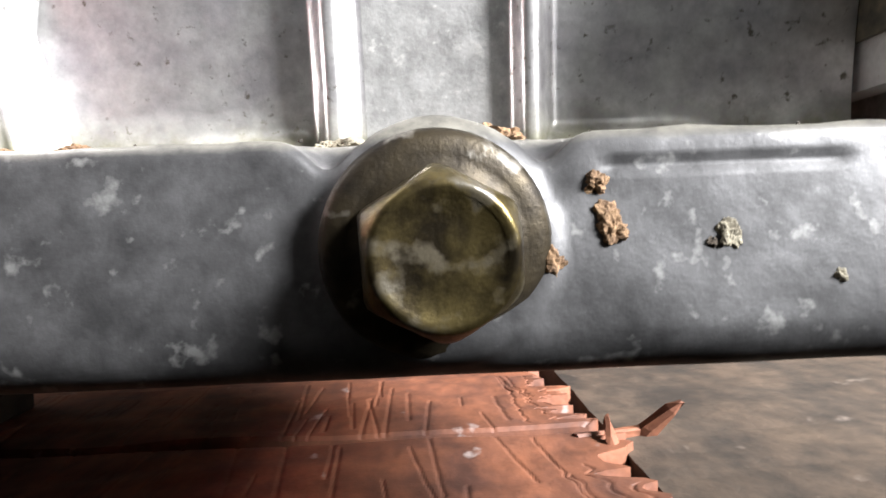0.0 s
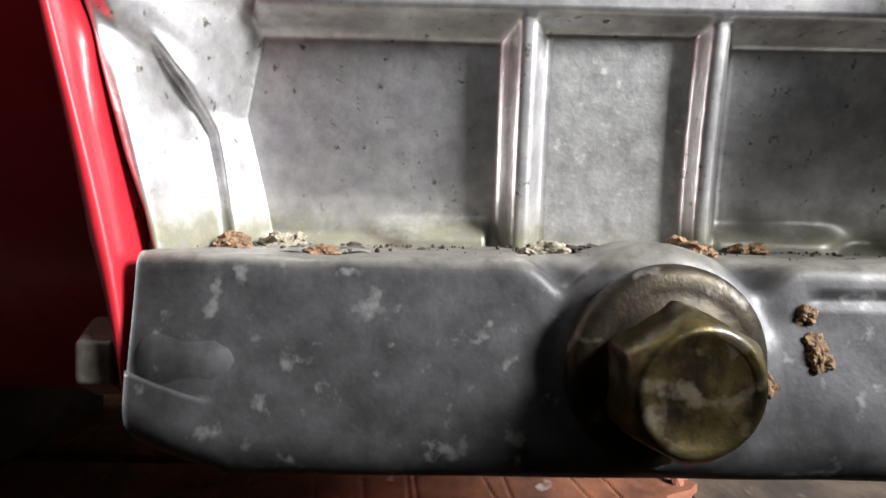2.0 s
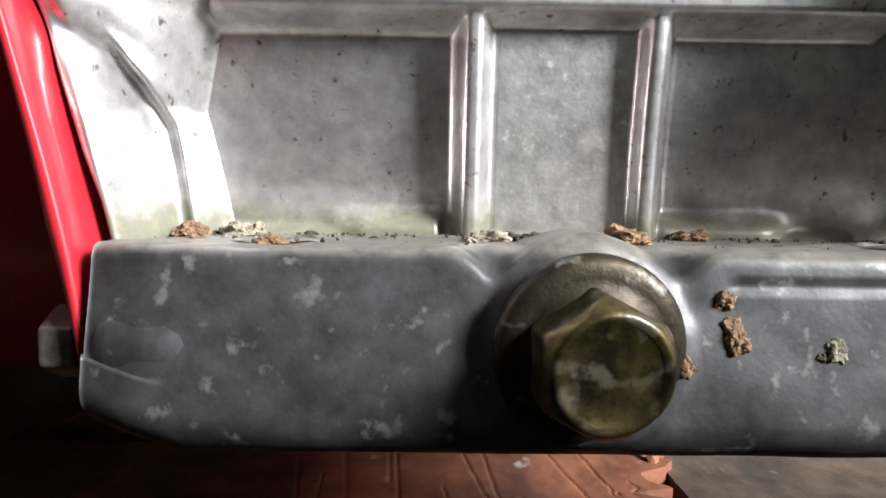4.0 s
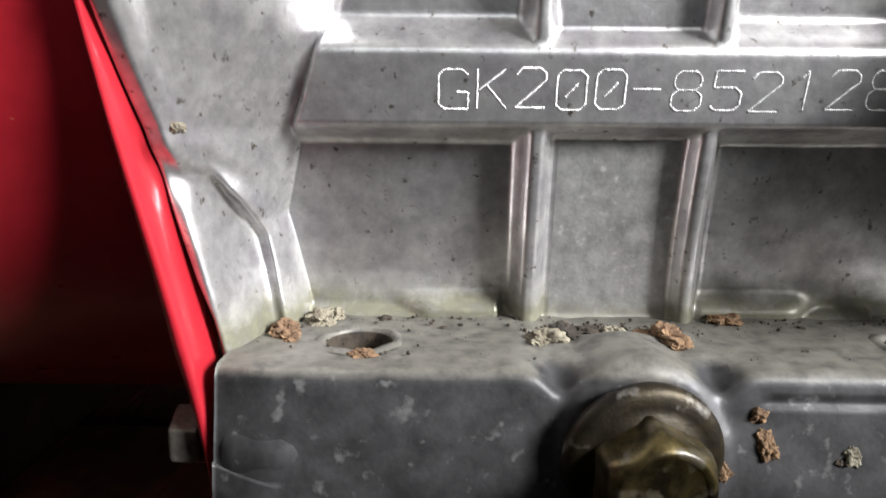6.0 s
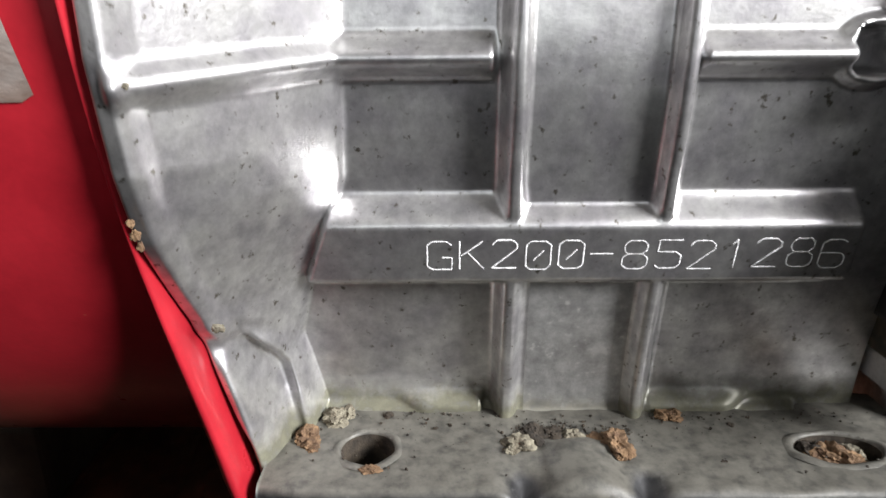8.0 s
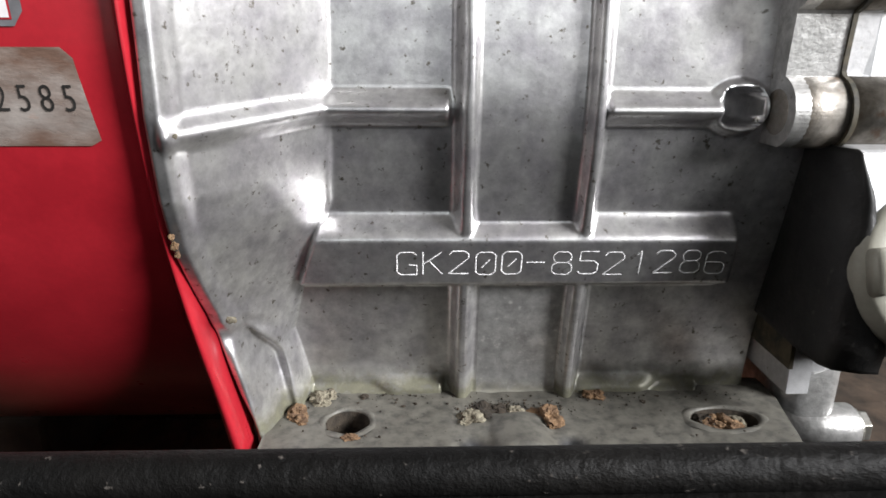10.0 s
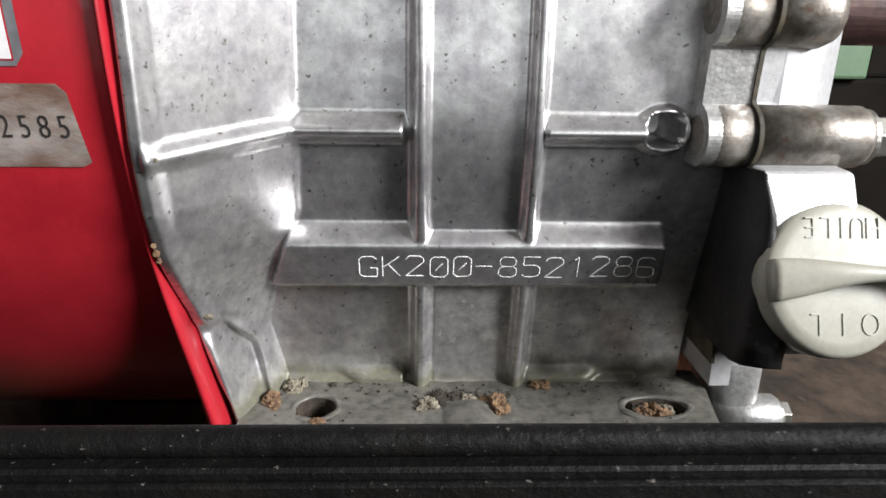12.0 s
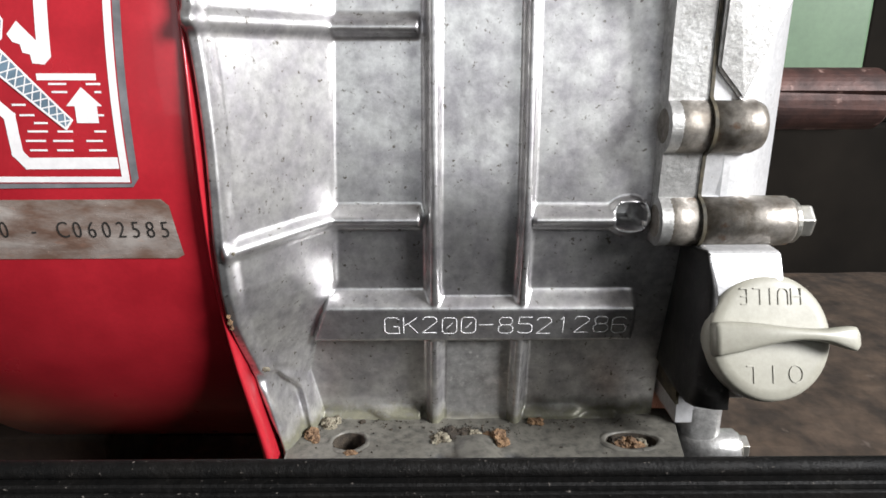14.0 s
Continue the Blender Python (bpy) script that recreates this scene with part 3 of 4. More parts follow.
def side_cover():
    bm = extrude_outline(flange_outline(-1.68, 0.0, 3.8, 20.0), 9.22, 9.75)
    body = bmesh.new()
    plan = [(9.6, -1.7), (10.2, -1.62), (10.9, -1.3), (11.5, -0.75), (11.95, -0.1), (12.12, 0.7), (12.15, 15.0), (9.6, 15.0)]
    rows = [[body.verts.new((x - k * (x - 9.6) * 0.2, y + k * 0.5, z)) for x, y in plan] for z, k in ((3.9, 1.0), (4.3, 0.2), (5.0, 0.0), (19.0, 0.0), (20.0, 0.6))]
    for a, b in zip(rows, rows[1:]):
        for i in range(8):
            body.faces.new((a[i], a[(i + 1) % 8], b[(i + 1) % 8], b[i]))
    body.faces.new(rows[0]), body.faces.new(rows[-1])
    bmesh.ops.recalc_face_normals(body, faces=body.faces[:])
    bmesh.ops.bevel(body, geom=[e for e in body.edges if abs(e.verts[0].co.z - e.verts[1].co.z) > 1], offset=0.2, segments=2, profile=0.5, affect="EDGES")
    join(bm, body)
    return part("side_cover", bm, ALU_BRIGHT, engine, "bright clean aluminium side cover")


cover = side_cover()
part("boss", lathe([(0, 0.77), (1.25, 0.76), (1.5, 0.64), (1.6, 0.4)], (9.2, -1.55, 13.12), (1, 0, 0), 32), ALU_STAINED, cover, "stained rounded boss", True)
part("boss", lathe([(0, 0.765), (2.6, 0.73), (2.72, 0.66)], (9.2, -1.55, 10.38), (1, 0, 0), 32), ALU_STAINED, cover, "stained long bolt boss", True)
hex_bolt("bolt", (12.05, -1.55, 10.38), (1, 0, 0), 0.52, 0.5, STEEL, "pale steel hexagon bolt with washer", 0.66, 0.3)
# smooth wedge at the top of the cover
wedge = bmesh.new()
wv = [wedge.verts.new(p) for p in ((9.26, -1.98, 18.5), (11.9, -1.72, 18.5), (10.05, -1.86, 13.8), (9.24, -1.88, 14.7), (9.26, 0, 18.5), (11.7, 0, 18.5), (10.0, 0, 14.0), (9.28, 0, 14.8))]
for q in ((0, 3, 2, 1), (0, 4, 7, 3), (3, 7, 6, 2), (2, 6, 5, 1), (0, 1, 5, 4)):
    wedge.faces.new([wv[i] for i in q])
bmesh.ops.recalc_face_normals(wedge, faces=wedge.faces[:])
bmesh.ops.bevel(wedge, geom=wedge.edges[:], offset=0.08, segments=2, affect="EDGES")
part("wedge_rib", wedge, ALU, cover, "smooth grey wedge-shaped rib")

# lower end of the cover, with its small bolt
low = box((9.85, -0.9, 0.9), (11.3, 9.0, 4.6), 0.5, 5)
join(low, lathe([(0, 0.6), (1.9, 0.6), (2.0, 0.5)], (9.9, -0.55, 2.15), (1, 0, 0), 24))
part("cover_foot", low, ALU, cover, "bright lower corner of the cover", True)
hex_bolt("bolt", (11.95, -0.55, 2.15), (1, 0, 0), 0.42, 0.3, STEEL, "pale steel hexagon bolt head", 0.5)

# ---- oil filler neck and its cap ----
NORMAL = Vector((0.06, -0.93, 0.36)).normalized()
CAP_AT = Vector((10.85, -3.3, 7.45))
SIDE = Vector((1, 0, 0)).cross(NORMAL).normalized()
RIGHT = NORMAL.cross(SIDE).normalized() * -1
UP = NORMAL.cross(RIGHT).normalized()
if UP.z < 0:
    UP = -UP
if RIGHT.x < 0:
    RIGHT = -RIGHT


def on_cap(r, u, n):
    return CAP_AT + RIGHT * r + UP * u + NORMAL * n


def rubber_flap():
    """A soft sheet wrapped round the neck's corner, hanging a little loose."""
    zs = np.linspace(5.3, 9.75, 40)
    outer = []
    for z in zs:
        t = (z - 5.3) / 4.45
        right, left = 9.98 - 0.74 * t ** 0.8, 8.9 + 0.16 * t
        front = float(np.interp(z, [5.3, 5.9, 9.0, 9.75], [-3.47, -3.72, -3.16, -2.72]))
        wave = 0.05 * math.sin(z * 2.3) + 0.03 * math.sin(z * 5.1 + 1)
        outer.append([(right, front, z - 0.06), (0.6 * right + 0.4 * left, front - 0.03 + wave * 0.4, z - 0.02), (left + 0.15, front + 0.12 + wave, z), (left, front + 0.4 + wave, z), (left - 0.04, front + 1.2, z), (left + 0.1, 0.0, z)])
    rows = [ring + [(x + 0.07, y + 0.09, z) for x, y, z in reversed(ring)] for ring in outer]
    bm = bmesh.new()
    made = [[bm.verts.new(p) for p in ring] for ring in rows]
    for a, b in zip(made, made[1:]):
        for k in range(12):
            bm.faces.new((a[k], a[(k + 1) % 12], b[(k + 1) % 12], b[k]))
    bm.faces.new(made[0]), bm.faces.new(made[-1])
    bmesh.ops.recalc_face_normals(bm, faces=bm.faces[:])
    part("black_flap", bm, RUBBER, cover, "matt black rubber flap beside the filler", True)


rubber_flap()
neck = extrude_outline([(-3.35, 5.55), (-3.55, 5.9), (-3.0, 9.0), (-2.6, 9.75), (-1.5, 9.8), (1.0, 9.6), (1.0, 5.0), (-1.6, 5.0)], 9.15, 11.35)
bmesh.ops.bevel(neck, geom=neck.edges[:], offset=0.14, segments=3, profile=0.5, affect="EDGES")
part("filler_neck", neck, ALU_BRIGHT, cover, "bright aluminium oil filler neck")
cap = part("oil_cap", lathe([(-0.5, 1.5), (-0.45, 1.78), (0.0, 1.8), (0.18, 1.76), (0.28, 1.66), (0.31, 1.4), (0.31, 0.3)], CAP_AT, NORMAL, 56), CAP, engine, "grey plastic oil filler cap with raised grip", True)


def cap_grip():
    bm = bmesh.new()
    rows = []
    for i in range(25):
        t = i / 24
        r = -1.72 + 3.95 * t
        half = 0.47 - 0.3 * step(0.0, 0.62, t) + 0.16 * step(0.72, 0.95, t)
        top = 0.5 + 0.5 * math.sin(math.pi * min(1, t * 0.62 + 0.05))
        low = 0.2 + 0.34 * step(1.1, 1.9, r)
        if i == 24:
            half, top, low = half * 0.6, top - 0.15, low + 0.1
        ring = []
        for a in range(16):
            ang = 2 * math.pi * a / 16
            cu, cn = math.cos(ang), math.sin(ang)
            ring.append(bm.verts.new(on_cap(r, 0.16 * math.sin(t * 3.1) - 0.05 + half * math.copysign(abs(cu) ** 0.6, cu), (top + low) / 2 + (top - low) / 2 * math.copysign(abs(cn) ** 0.6, cn))))
        rows.append(ring)
    for a, b in zip(rows, rows[1:]):
        for i in range(16):
            j = (i + 1) % 16
            bm.faces.new((a[i], a[j], b[j], b[i]))
    bm.faces.new(rows[0]), bm.faces.new(rows[-1])
    bmesh.ops.recalc_face_normals(bm, faces=bm.faces[:])
    part("grip", bm, CAP, cap, "", True)


cap_grip()


def cap_letters(text, centre_u, width, height):
    """Raised letters that stand on their heads, as the cap is turned."""
    k = len(text)
    for i, (vs, fs) in enumerate(glyphs(text, 1.0, -0.022)):
        a = np.array(vs)
        lo, hi = a.min(0), a.max(0)
        pitch = width / max(k - 1, 1)
        cr = width / 2 - i * pitch
        s = height / 0.72
        bm = bmesh.new()
        top = []
        for p in a:
            r, u = cr - (p[0] - (lo[0] + hi[0]) / 2) * s * 0.8, centre_u - (p[1] - 0.36) * s
            top.append((r, u))
        vt = [bm.verts.new(on_cap(r, u, 0.335)) for r, u in top]
        vb = [bm.verts.new(on_cap(r, u, 0.29)) for r, u in top]
        edges = {}
        for f in fs:
            bm.faces.new([vt[q] for q in f])
            for p, q in zip(f, f[1:] + f[:1]):
                edges[(p, q)] = edges.get((p, q), 0) + 1
        for (p, q) in edges:
            if (q, p) not in edges:
                bm.faces.new((vt[p], vb[p], vb[q], vt[q]))
        bmesh.ops.recalc_face_normals(bm, faces=bm.faces[:])
        part("letter", bm, CAP, cap)


cap_letters("HUILE", 1.12, 1.5, 0.52)
cap_letters("OIL", -1.02, 1.3, 0.55)

# ---- crankshaft ----
shaft = lathe([(0, 1.14), (6.75, 1.14), (6.9, 1.02)], (11.3, 5.0, 13.5), (1, 0, 0), 40)
for v in shaft.verts:
    d = math.atan2(v.co.z - 13.5, v.co.y - 5.0)
    if abs(abs(d) - math.pi) < 0.16 and v.co.x > 11.4:
        v.co.y += 0.25
part("crankshaft", shaft, RUST, engine, "rusty brown steel crankshaft end with keyway")


# ---- red fan housing ----
def barrel(z):
    return 10.7 - np.sqrt(np.maximum(0.0, 225 - (np.asarray(z) - 13.4) ** 2))


def fan_housing():
    # outer barrel, round the shaft's axis
    bm = bmesh.new()
    rows = []
    for x, r in ((-4.14, 14.6), (-4.17, 14.85), (-4.25, 14.96), (-4.5, 15.0), (-9.0, 15.0), (-13.5, 15.0), (-14.6, 14.6), (-15.2, 13.6), (-15.3, 9.0)):
        rows.append([bm.verts.new((x, 10.7 - r * math.cos(a), 13.4 + r * math.sin(a))) for a in (2 * math.pi * i / 160 for i in range(160))])
    for a, b in zip(rows, rows[1:]):
        for i in range(160):
            j = (i + 1) % 160
            bm.faces.new((a[i], b[i], b[j], a[j]))
    bm.faces.new(rows[-1])
    bmesh.ops.recalc_face_normals(bm, faces=bm.faces[:])
    return part("fan_housing", bm, RED, engine, "glossy red painted round fan housing", True)


housing = fan_housing()


def lip():
    """The turned edge of the red sheet, that follows the bell and runs out at the foot's bolt."""
    zs = np.linspace(0.95, 21.5, 120)
    bm = bmesh.new()
    rows = []
    for z in zs:
        x, y = lip_x(z), lip_y(z)
        w = float(np.interp(z, [1.2, 2.0, 3.2, 4.5, 7, 10, 20], [0.12, 0.22, 0.32, 0.26, 0.17, 0.14, 0.14]))
        back = float(max(barrel(z) + 1.0, y + 1.5)) if z > 0 else 2.0
        rows.append([bm.verts.new(p) for p in ((x - w, y + 0.35, z), (x - w * 0.75, y + 0.06, z), (x - w * 0.25, y - 0.06, z), (x, y, z), (x + 0.03, y + 0.25, z), (x - 0.05, back, z), (x - w, back, z))])
    for a, b in zip(rows, rows[1:]):
        for i in range(7):
            j = (i + 1) % 7
            bm.faces.new((a[i], a[j], b[j], b[i]))
    bm.faces.new(rows[0]), bm.faces.new(rows[-1])
    bmesh.ops.recalc_face_normals(bm, faces=bm.faces[:])
    part("housing_lip", bm, RED, housing, "thin red sheet edge", True)


lip()


# ---- the labels on the housing ----
def on_housing(x, z, lift):
    return (x, float(barrel(z)) - lift, z)


def label_x(p):
    return -9.25 + p / 71.3


def label_z(q):
    return 16.4 - q / 71.5


def flat_shape(points, lift):
    """A flat printed shape from label units, laid on the round housing in thin slices."""
    bm = bmesh.new()
    face = bm.faces.new([bm.verts.new((label_x(p), 0, label_z(q))) for p, q in points])
    zs = [v.co.z for v in face.verts]
    z = math.floor(min(zs) / 0.4) * 0.4
    while z < max(zs):
        z += 0.4
        bmesh.ops.bisect_plane(bm, geom=bm.verts[:] + bm.edges[:] + bm.faces[:], plane_co=(0, 0, z), plane_no=(0, 0, 1))
    bmesh.ops.triangulate(bm, faces=bm.faces[:])
    for v in bm.verts:
        v.co = on_housing(v.co.x, v.co.z, lift)
    bmesh.ops.recalc_face_normals(bm, faces=bm.faces[:])
    if bm.faces and sum(f.normal.y for f in bm.faces) > 0:
        bmesh.ops.reverse_faces(bm, faces=bm.faces[:])
    return bm


def shapes(name, polygons, lift, mat, parent, label=""):
    bm = bmesh.new()
    for p in polygons:
        join(bm, flat_shape(p, lift))
    return part(name, bm, mat, parent, label)


def bar(x0, y0, x1, y1):
    return [(x0, y0), (x1, y0), (x1, y1), (x0, y1)]


def stroke(points, width):
    """Quads along a polyline."""
    out = []
    for (ax, ay), (bx, by) in zip(points, points[1:]):
        l = math.hypot(bx - ax, by - ay)
        nx, ny = -(by - ay) / l * width / 2, (bx - ax) / l * width / 2
        ex, ey = (bx - ax) / l * width * 0.3, (by - ay) / l * width * 0.3
        out.append([(ax - ex + nx, ay - ey + ny), (bx + ex + nx, by + ey + ny), (bx + ex - nx, by + ey - ny), (ax - ex - nx, ay - ey - ny)])
    return out


sticker = shapes("oil_level_label", [[(-110, -200), (258, -200), (258, 306), (246, 322), (-110, 326)]], 0.02, GREY, housing, "red and grey oil level sticker with white pictogram")
shapes("red_field", [bar(-95, -190, 245, 315)], 0.03, RED, sticker, "red sticker field")
shapes("white_border", [bar(230, -190, 243, 312), bar(-95, 303, 243, 313)], 0.04, WHITE, sticker, "white printed border line")
shapes("arrow", [[(183, 152), (215, 183), (206, 183), (206, 211), (169, 211), (169, 183), (155, 183)]], 0.04, WHITE, sticker, "white printed arrow")
shapes("tank_outline", stroke([(-40, 100), (8, 152), (58, 200), (60, 262), (74, 280), (222, 279)], 20) + [bar(112, 130, 210, 141), bar(20, 138, 44, 146)], 0.04, WHITE, sticker, "white printed tank outline")
shapes("filler_outline", [[(118, -190), (140, -190), (140, 104), (128, 116), (108, 114), (106, 100), (94, 97), (91, 84), (79, 80), (71, 68), (88, 47), (118, 78)], bar(60, -5, 78, 12)], 0.04, WHITE, sticker, "white printed filler outline")
DASHES = ((147, ((130, 160), (192, 216))), (160, ((134, 160), (205, 216))), (181, ((65, 88),)), (198, ((75, 100), (206, 216))), (211, ((97, 120),)), (225, ((84, 118), (134, 160), (196, 216))), (241, ((78, 112), (124, 158), (180, 208))), (257, ((82, 112), (128, 156), (182, 212))))
for q, row in DASHES:
    for a, b in row:
        shapes("oil_dash", [bar(a, q - 1.7, b, q + 1.7)], 0.04, WHITE, sticker, "white printed dash")
rod = shapes("dipstick_print", [[(24, 108), (50, 84), (162, 206), (150, 221)], [(-60, 40), (20, -40), (42, 8), (66, 46), (62, 74), (30, 100), (0, 130), (-30, 120)]], 0.045, BLUE, sticker, "blue-grey printed dipstick")
lines = stroke([(24, 108), (150, 221), (162, 206), (50, 84)], 3.5) + stroke([(20, -40), (42, 8), (66, 46), (62, 74), (0, 130)], 3.5)
for k in range(10):
    t0, t1 = k / 10, (k + 1) / 10
    a0, a1 = (24 + 126 * t0, 108 + 113 * t0), (24 + 126 * t1, 108 + 113 * t1)
    b0, b1 = (50 + 112 * t0, 84 + 122 * t0), (50 + 112 * t1, 84 + 122 * t1)
    lines += stroke([a0, b1], 2.2) + stroke([b0, a1], 2.2)
for k in range(7):
    lines += stroke([(-50 + 8 * k, 50 + 12 * k), (20 + 7 * k, -30 + 15 * k)], 2.2)
shapes("dipstick_hatching", lines, 0.055, WHITE, rod, "white printed hatching")

foil = shapes("number_label", [[(-110, 346), (290, 344), (302, 356), (313, 452), (300, 459), (-110, 461)]], 0.02, FOIL, housing, "scuffed silver foil number label")


def foil_text(text, p0, p1, q0, q1):
    pitch = (p1 - p0) / (len(text) - 0.3)
    for k, (vs, fs) in enumerate(glyphs(text, 1.0, -0.008)):
        if not vs:
            continue
        a = np.array(vs)
        lo, hi = a.min(0), a.max(0)
        s = (q1 - q0) / 0.72
        verts = []
        for p in a:
            verts.append(on_housing(label_x(p0 + k * pitch + pitch * 0.35 + (p[0] - (lo[0] + hi[0]) / 2) * s * 0.75), label_z(q1 - p[1] * s), 0.035))
        part_mesh("printed_character", verts, fs, INK, foil, "black printed character", False)


foil_text("0 - C0602585", -8, 297, 384, 417)

# ---- dirt that lies on the engine ----
def clump(x, y, z, size, mat, seed, flat=0.5, label="dry clay crumb stuck to the aluminium"):
    """A crumb of baked grains, lumpy and full of small pits."""
    rnd = random.Random(seed)
    bm = bmesh.new()
    bmesh.ops.create_icosphere(bm, subdivisions=4 if size > 0.1 else 3, radius=1)
    ax = [rnd.uniform(0.75, 1.35) for _ in range(3)]
    off = Vector((seed * 3.1, seed * 1.7, seed))
    for v in bm.verts:
        k = 1 + 0.6 * noise.noise(v.co * 1.3 + off) + 0.3 * noise.noise(v.co * 3.2 + off) + 0.16 * noise.noise(v.co * 7 + off) + 0.12 * noise.noise(v.co * 14 + off)
        k = max(0.45, min(1.45, k))
        v.co = Vector((v.co.x * ax[0], v.co.y * ax[1] * (0.6 if flat > 0.8 else 1), v.co.z * flat * ax[2])) * k * size * 1.1 + Vector((x, y, z))
    return tagged(part("dirt_crumb", bm, mat, None, "", False), label, "dirt", "dirt on the foot")


for k, (x, y, z, s, mat) in enumerate((
        (3.62, -1.42, 3.06, 0.3, CLAY), (3.45, -1.2, 3.03, 0.17, CLAY), (3.75, -1.65, 3.05, 0.2, CLAY), (5.1, -0.42, 3.06, 0.2, CLAY), (4.85, -0.38, 3.05, 0.13, CLAY),
        (1.75, -1.35, 3.04, 0.2, CLAY_PALE), (1.6, -1.55, 3.02, 0.13, CLAY_PALE), (2.1, -1.05, 3.03, 0.24, SOIL_SHADE), (2.5, -1.0, 3.03, 0.2, SOIL_SHADE), (2.85, -1.1, 3.05, 0.16, CLAY_PALE),
        (-2.5, -1.05, 3.04, 0.22, CLAY), (-2.35, -1.4, 3.03, 0.16, CLAY), (-2.0, -0.45, 3.05, 0.24, CLAY_PALE), (-1.75, -0.3, 3.08, 0.16, CLAY_PALE), (-1.1, -2.12, 3.01, 0.13, CLAY),
        (7.7, -1.55, 2.85, 0.28, CLAY), (8.05, -1.6, 2.8, 0.3, CLAY), (8.3, -1.4, 2.8, 0.22, CLAY_PALE), (7.5, -1.4, 2.85, 0.2, SOIL_SHADE),
        (-0.9, -0.35, 3.03, 0.08, SOIL_SHADE), (0.4, -0.7, 3.02, 0.05, SOIL_SHADE), (0.1, -0.8, 3.02, 0.04, SOIL_SHADE), (5.6, -1.9, 3.01, 0.05, SOIL_SHADE), (6.2, -0.7, 3.02, 0.05, SOIL_SHADE))):
    clump(x, y, z, s, mat, k + 1)
for k, (x, z, s, mat) in enumerate(((4.5, 2.42, 0.12, CLAY), (4.64, 1.95, 0.13, CLAY), (4.58, 2.14, 0.08, CLAY), (5.8, 1.84, 0.11, CLAY_PALE), (5.64, 1.78, 0.06, SOIL_SHADE), (3.98, 1.62, 0.14, CLAY), (6.9, 1.4, 0.08, CLAY_PALE))):
    clump(x, -2.78 - 0.18 * (2.8 - z), z, s, mat, k + 60, 0.9, "dry clay crumb stuck to the foot's front")

def grit():
    """Loose grains along the wall's base and over the ledge."""
    rnd = random.Random(44)
    bm = bmesh.new()
    for k in range(700):
        if k < 580:
            x = rnd.choice((rnd.uniform(1.7, 4.1), rnd.uniform(-2.5, 9.0), rnd.uniform(1.75, 3.0)))
            y = rnd.gauss(-0.98, 0.2) if 1.2 < x < 4.6 else rnd.gauss(-0.38, 0.16)
        else:
            x, y = rnd.uniform(-2.8, 9.3), rnd.uniform(-2.4, -0.2)
        r = 0.008 + 0.03 * rnd.random() ** 3
        one = bmesh.new()
        bmesh.ops.create_icosphere(one, subdivisions=1, radius=r)
        for v in one.verts:
            v.co = v.co * rnd.uniform(0.6, 1.3) + Vector((x, y, 3.03 + r * 0.3))
        join(bm, one)
    tagged(part("grit", bm, SOIL_SHADE), "dark loose grit along the crankcase's base", "grit", kind="stuff")


grit()

for k, (x, y, z, sz, mt) in enumerate(((-3.86, -3.95, 8.2, 0.07, CLAY), (-3.84, -3.9, 8.02, 0.06, CLAY), (-3.88, -4.0, 8.38, 0.05, CLAY), (-3.3, -2.9, 6.3, 0.07, CLAY_PALE), (-3.5, -4.3, 10.2, 0.04, CLAY_PALE))):
    clump(x, y, z, sz, mt, k + 90, 0.9, "dry clay crumb caught on the bell's rim")

# ---- boards on the ground ----
def plank(x0, x1, y0, y1, top, mat, label, seed, ragged=True, cracks=12):
    """A board lying along x, with a splintered right end and cross cracks."""
    rnd = random.Random(seed)
    nx, ny = 620, 60
    xs, ys = np.meshgrid(np.linspace(0, 1, nx), np.linspace(y0, y1, ny))
    jag = np.convolve([rnd.uniform(-2.2, 0.6) for _ in range(ny + 2)], [0.25, 0.5, 0.25], 'valid')
    px = x0 + xs * (x1 - x0) + (jag[:, None] * xs ** 40 if ragged else 0)
    flat_x = x0 + xs * (x1 - x0)
    zs = top + 0.05 * wobble(px, ys, 0.9, seed) + 0.03 * wobble(px * 0.3, ys, 3.1, seed)
    for _ in range(cracks):
        cx, cy, w, sl = rnd.uniform(x0, x1), rnd.uniform(y0, y1), rnd.uniform(0.04, 0.09), rnd.uniform(-0.2, 0.05)
        ln = rnd.uniform(0.6, 4.0)
        zs = zs - 0.035 * np.exp(-((flat_x - cx - sl * (ys - cy)) / w) ** 2) * (np.abs(ys - cy) < ln)
    zs[0, :] -= 0.12
    zs[-1, :] -= 0.12
    v, f = grid_mesh(px, ys, zs)
    n0 = len(v)
    rim = [j for j in range(nx)] + [i * nx + nx - 1 for i in range(1, ny)] + [(ny - 1) * nx + j for j in range(nx - 2, -1, -1)] + [i * nx for i in range(ny - 2, 0, -1)]
    low = [(v[i][0], v[i][1], -LIFT - 0.02) for i in rim]
    v = np.concatenate([v, np.array(low)])
    for a in range(len(rim)):
        b = (a + 1) % len(rim)
        f.append([rim[b], rim[a], n0 + a, n0 + b])
    return tagged(part_mesh("plank", v, f, mat, None, "", False), label, "plank", "boards under the engine")


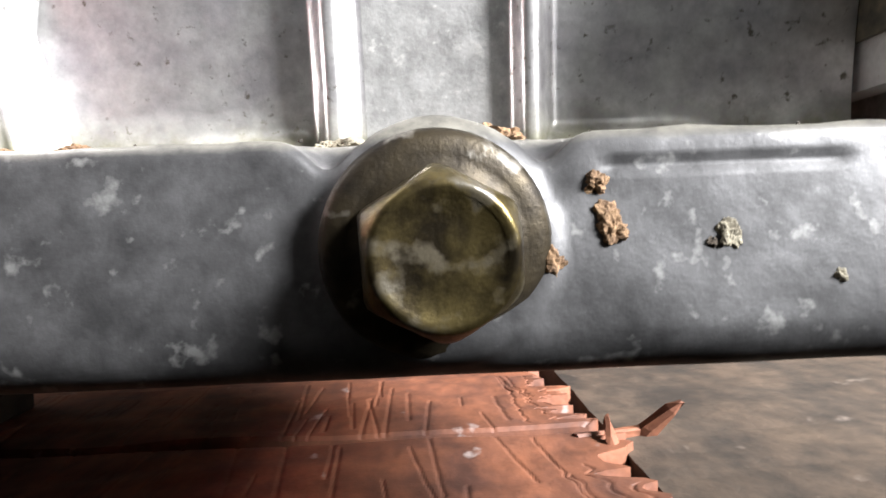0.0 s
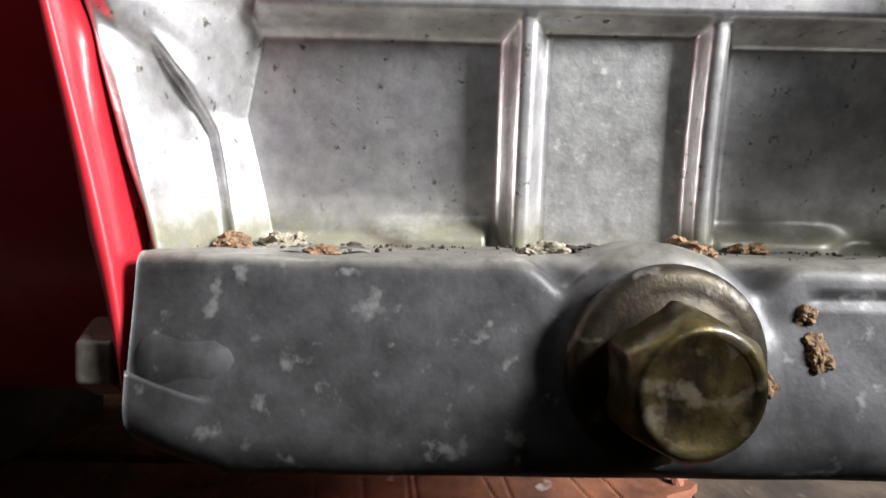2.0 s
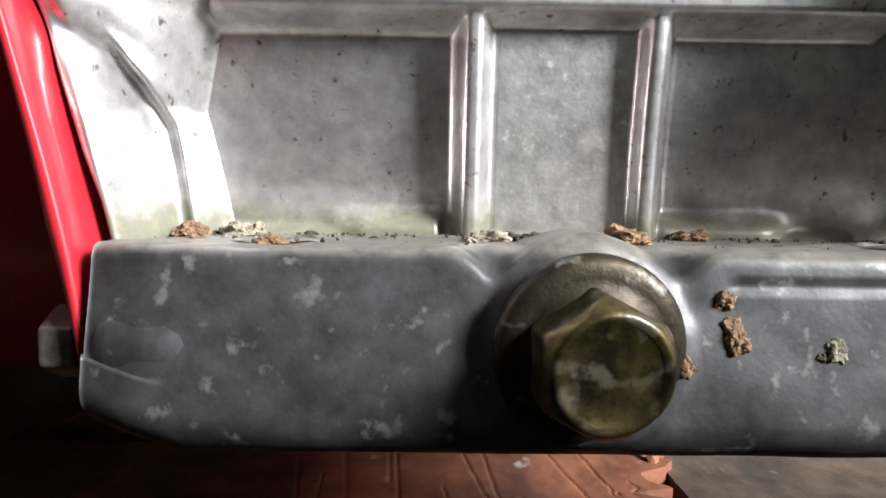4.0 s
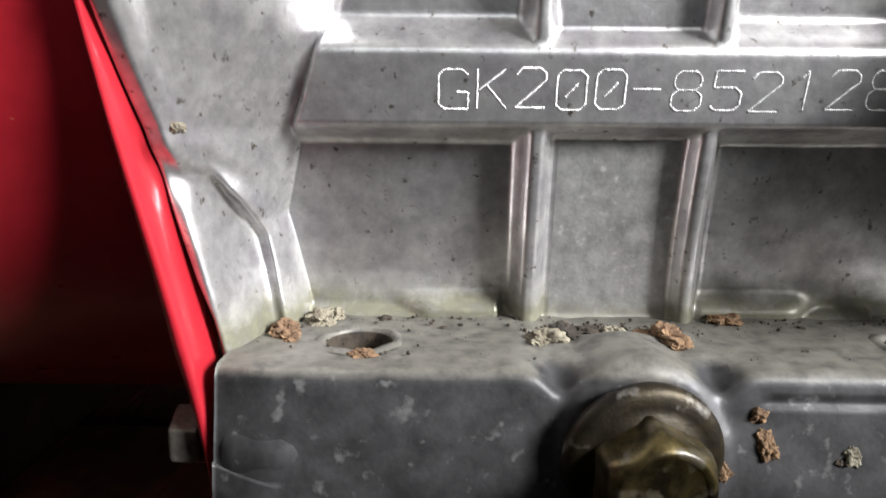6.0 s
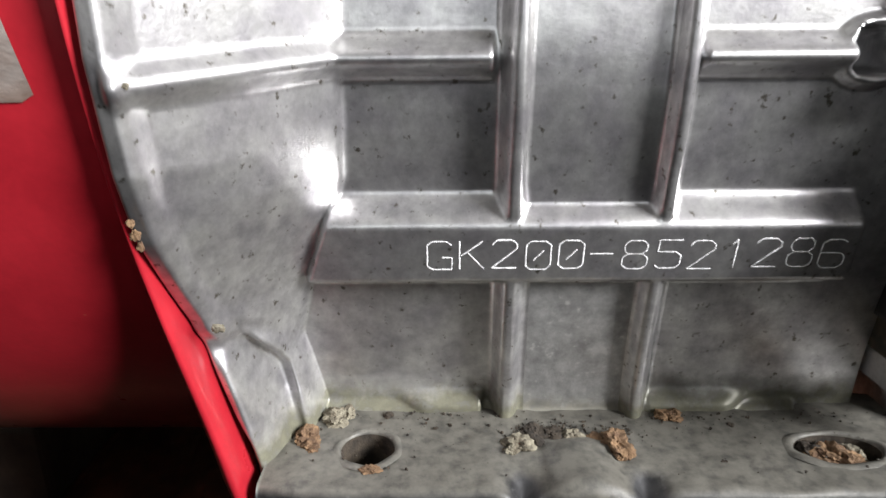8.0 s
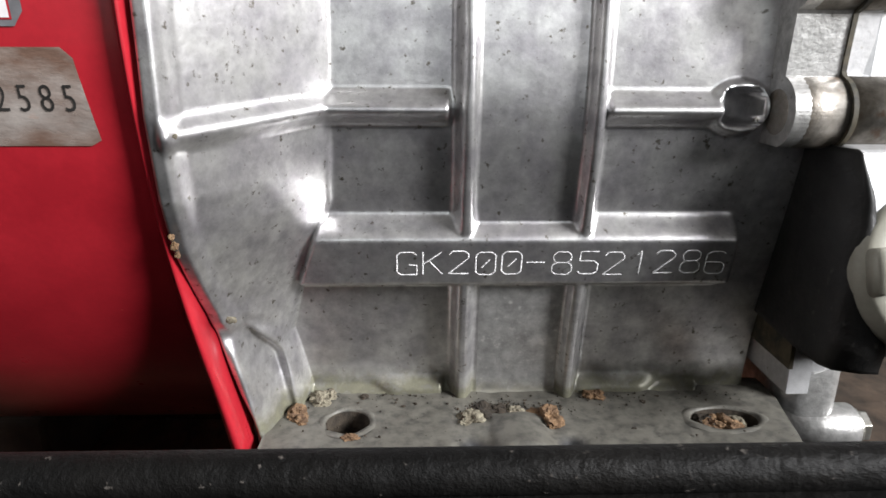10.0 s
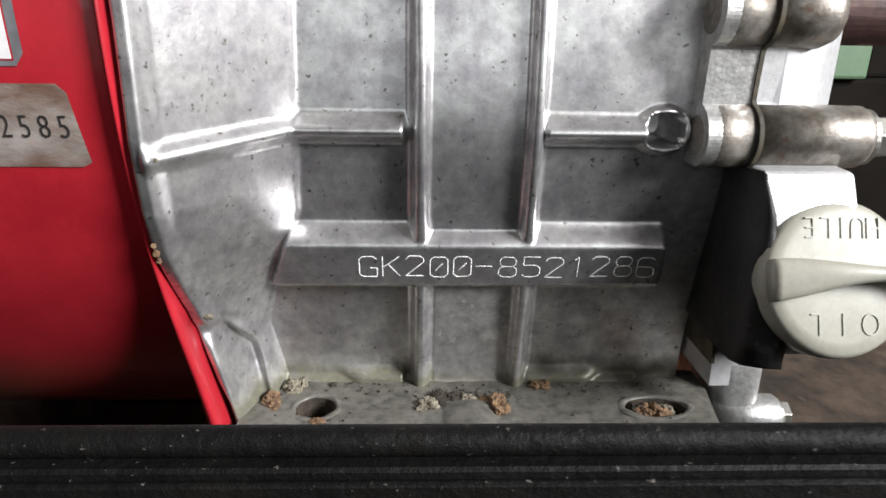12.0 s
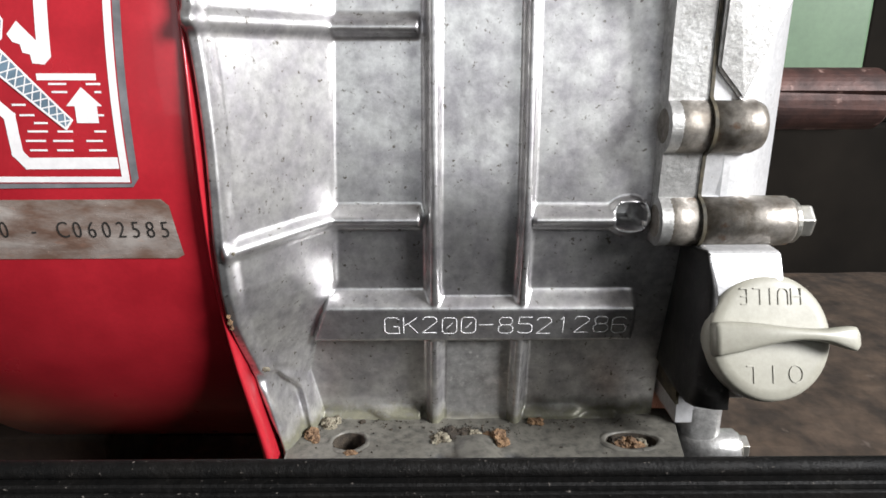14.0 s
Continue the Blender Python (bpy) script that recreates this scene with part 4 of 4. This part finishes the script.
plank(-26, 8.4, 1.0, 11.3, -4.7, WOOD, "red-brown split plank with dark cross cracks", 3, True, 70)
plank(-26, 8.0, 11.6, 19.0, -4.6, WOOD, "red-brown split plank with dark cross cracks", 5, True, 70)
plank(-26, 8.2, 19.3, 34.0, -4.75, WOOD, "red-brown split plank with dark cross cracks", 8)
plank(8.5, 46, 1.0, 40.0, -4.95, WOOD_OLD, "grey-brown weathered wide board on the ground", 11, False, 0)
for a, b, wide in (((7.2, 10.7, -4.85), (10.0, 11.3, -4.75), 0.24), ((9.3, 11.5, -5.2), (10.5, 10.5, -3.7), 0.34), ((8.1, 9.6, -4.9), (8.2, 10.8, -4.1), 0.2)):
    a, b = Vector(a), Vector(b)
    sp = lathe([(0, wide), ((b - a).length * 0.35, wide * 0.9), ((b - a).length * 0.8, wide * 0.6), ((b - a).length, wide * 0.15)], a, (b - a).normalized(), 7)
    for k, v in enumerate(sp.verts):
        v.co += Vector(((k * 37 % 11 - 5) * 0.012, (k * 23 % 7 - 3) * 0.02, (k * 17 % 5 - 2) * 0.014))
    tagged(part("splinter", sp, WOOD, None), "torn splinter of red-brown wood", "splinter", "splinters of the plank")

# timber under the housing
tagged(part("support_block", box((-22, 6.0, -4.66), (-13.2, 17.0, -1.55), 0.2), TIMBER), "dark timber block under the engine", "timber")

# ---- black panel in front, and the green machine behind ----
panel = holder("steel_panel", 0, -12.1, -8.1, "black speckled steel panel standing before the engine", "panel")
part("sheet", box((-45, -12.5, -8.1), (45, -12.16, 9.4), 0.03, 1), BLACK, panel)
part("rolled_rim", lathe([(0, 0.1), (0.05, 0.13), (89.95, 0.13), (90, 0.1)], (-45, -12.25, 9.49), (1, 0, 0), 20), BLACK, panel, "worn rolled top rim", True)
part("rim_lip", box((-45, -12.58, 9.08), (45, -12.5, 9.32), 0.03, 2), BLACK, panel, "folded edge under the rim")
green = holder("green_cabinet", 36, 42, -8, "pale green painted cabinet on an added near-black block", "cabinet")
part("body", box((27, 40.0, 9.1), (39.9, 60.0, 60.0), 0.3), GREEN, green)
# two dark boxes added to fill the unlit space round the cabinet
part("base", box((10, 41.0, -8.1), (75, 60.0, 9.1), 0.3), UNLIT, green, "added near-black block for the unlit space below")
tagged(part("dark_backdrop_box", box((41.5, 43.0, 9.1), (80, 60.0, 70.0), 0.4), UNLIT), "added near-black box for the unlit space beside the cabinet", "cupboard")
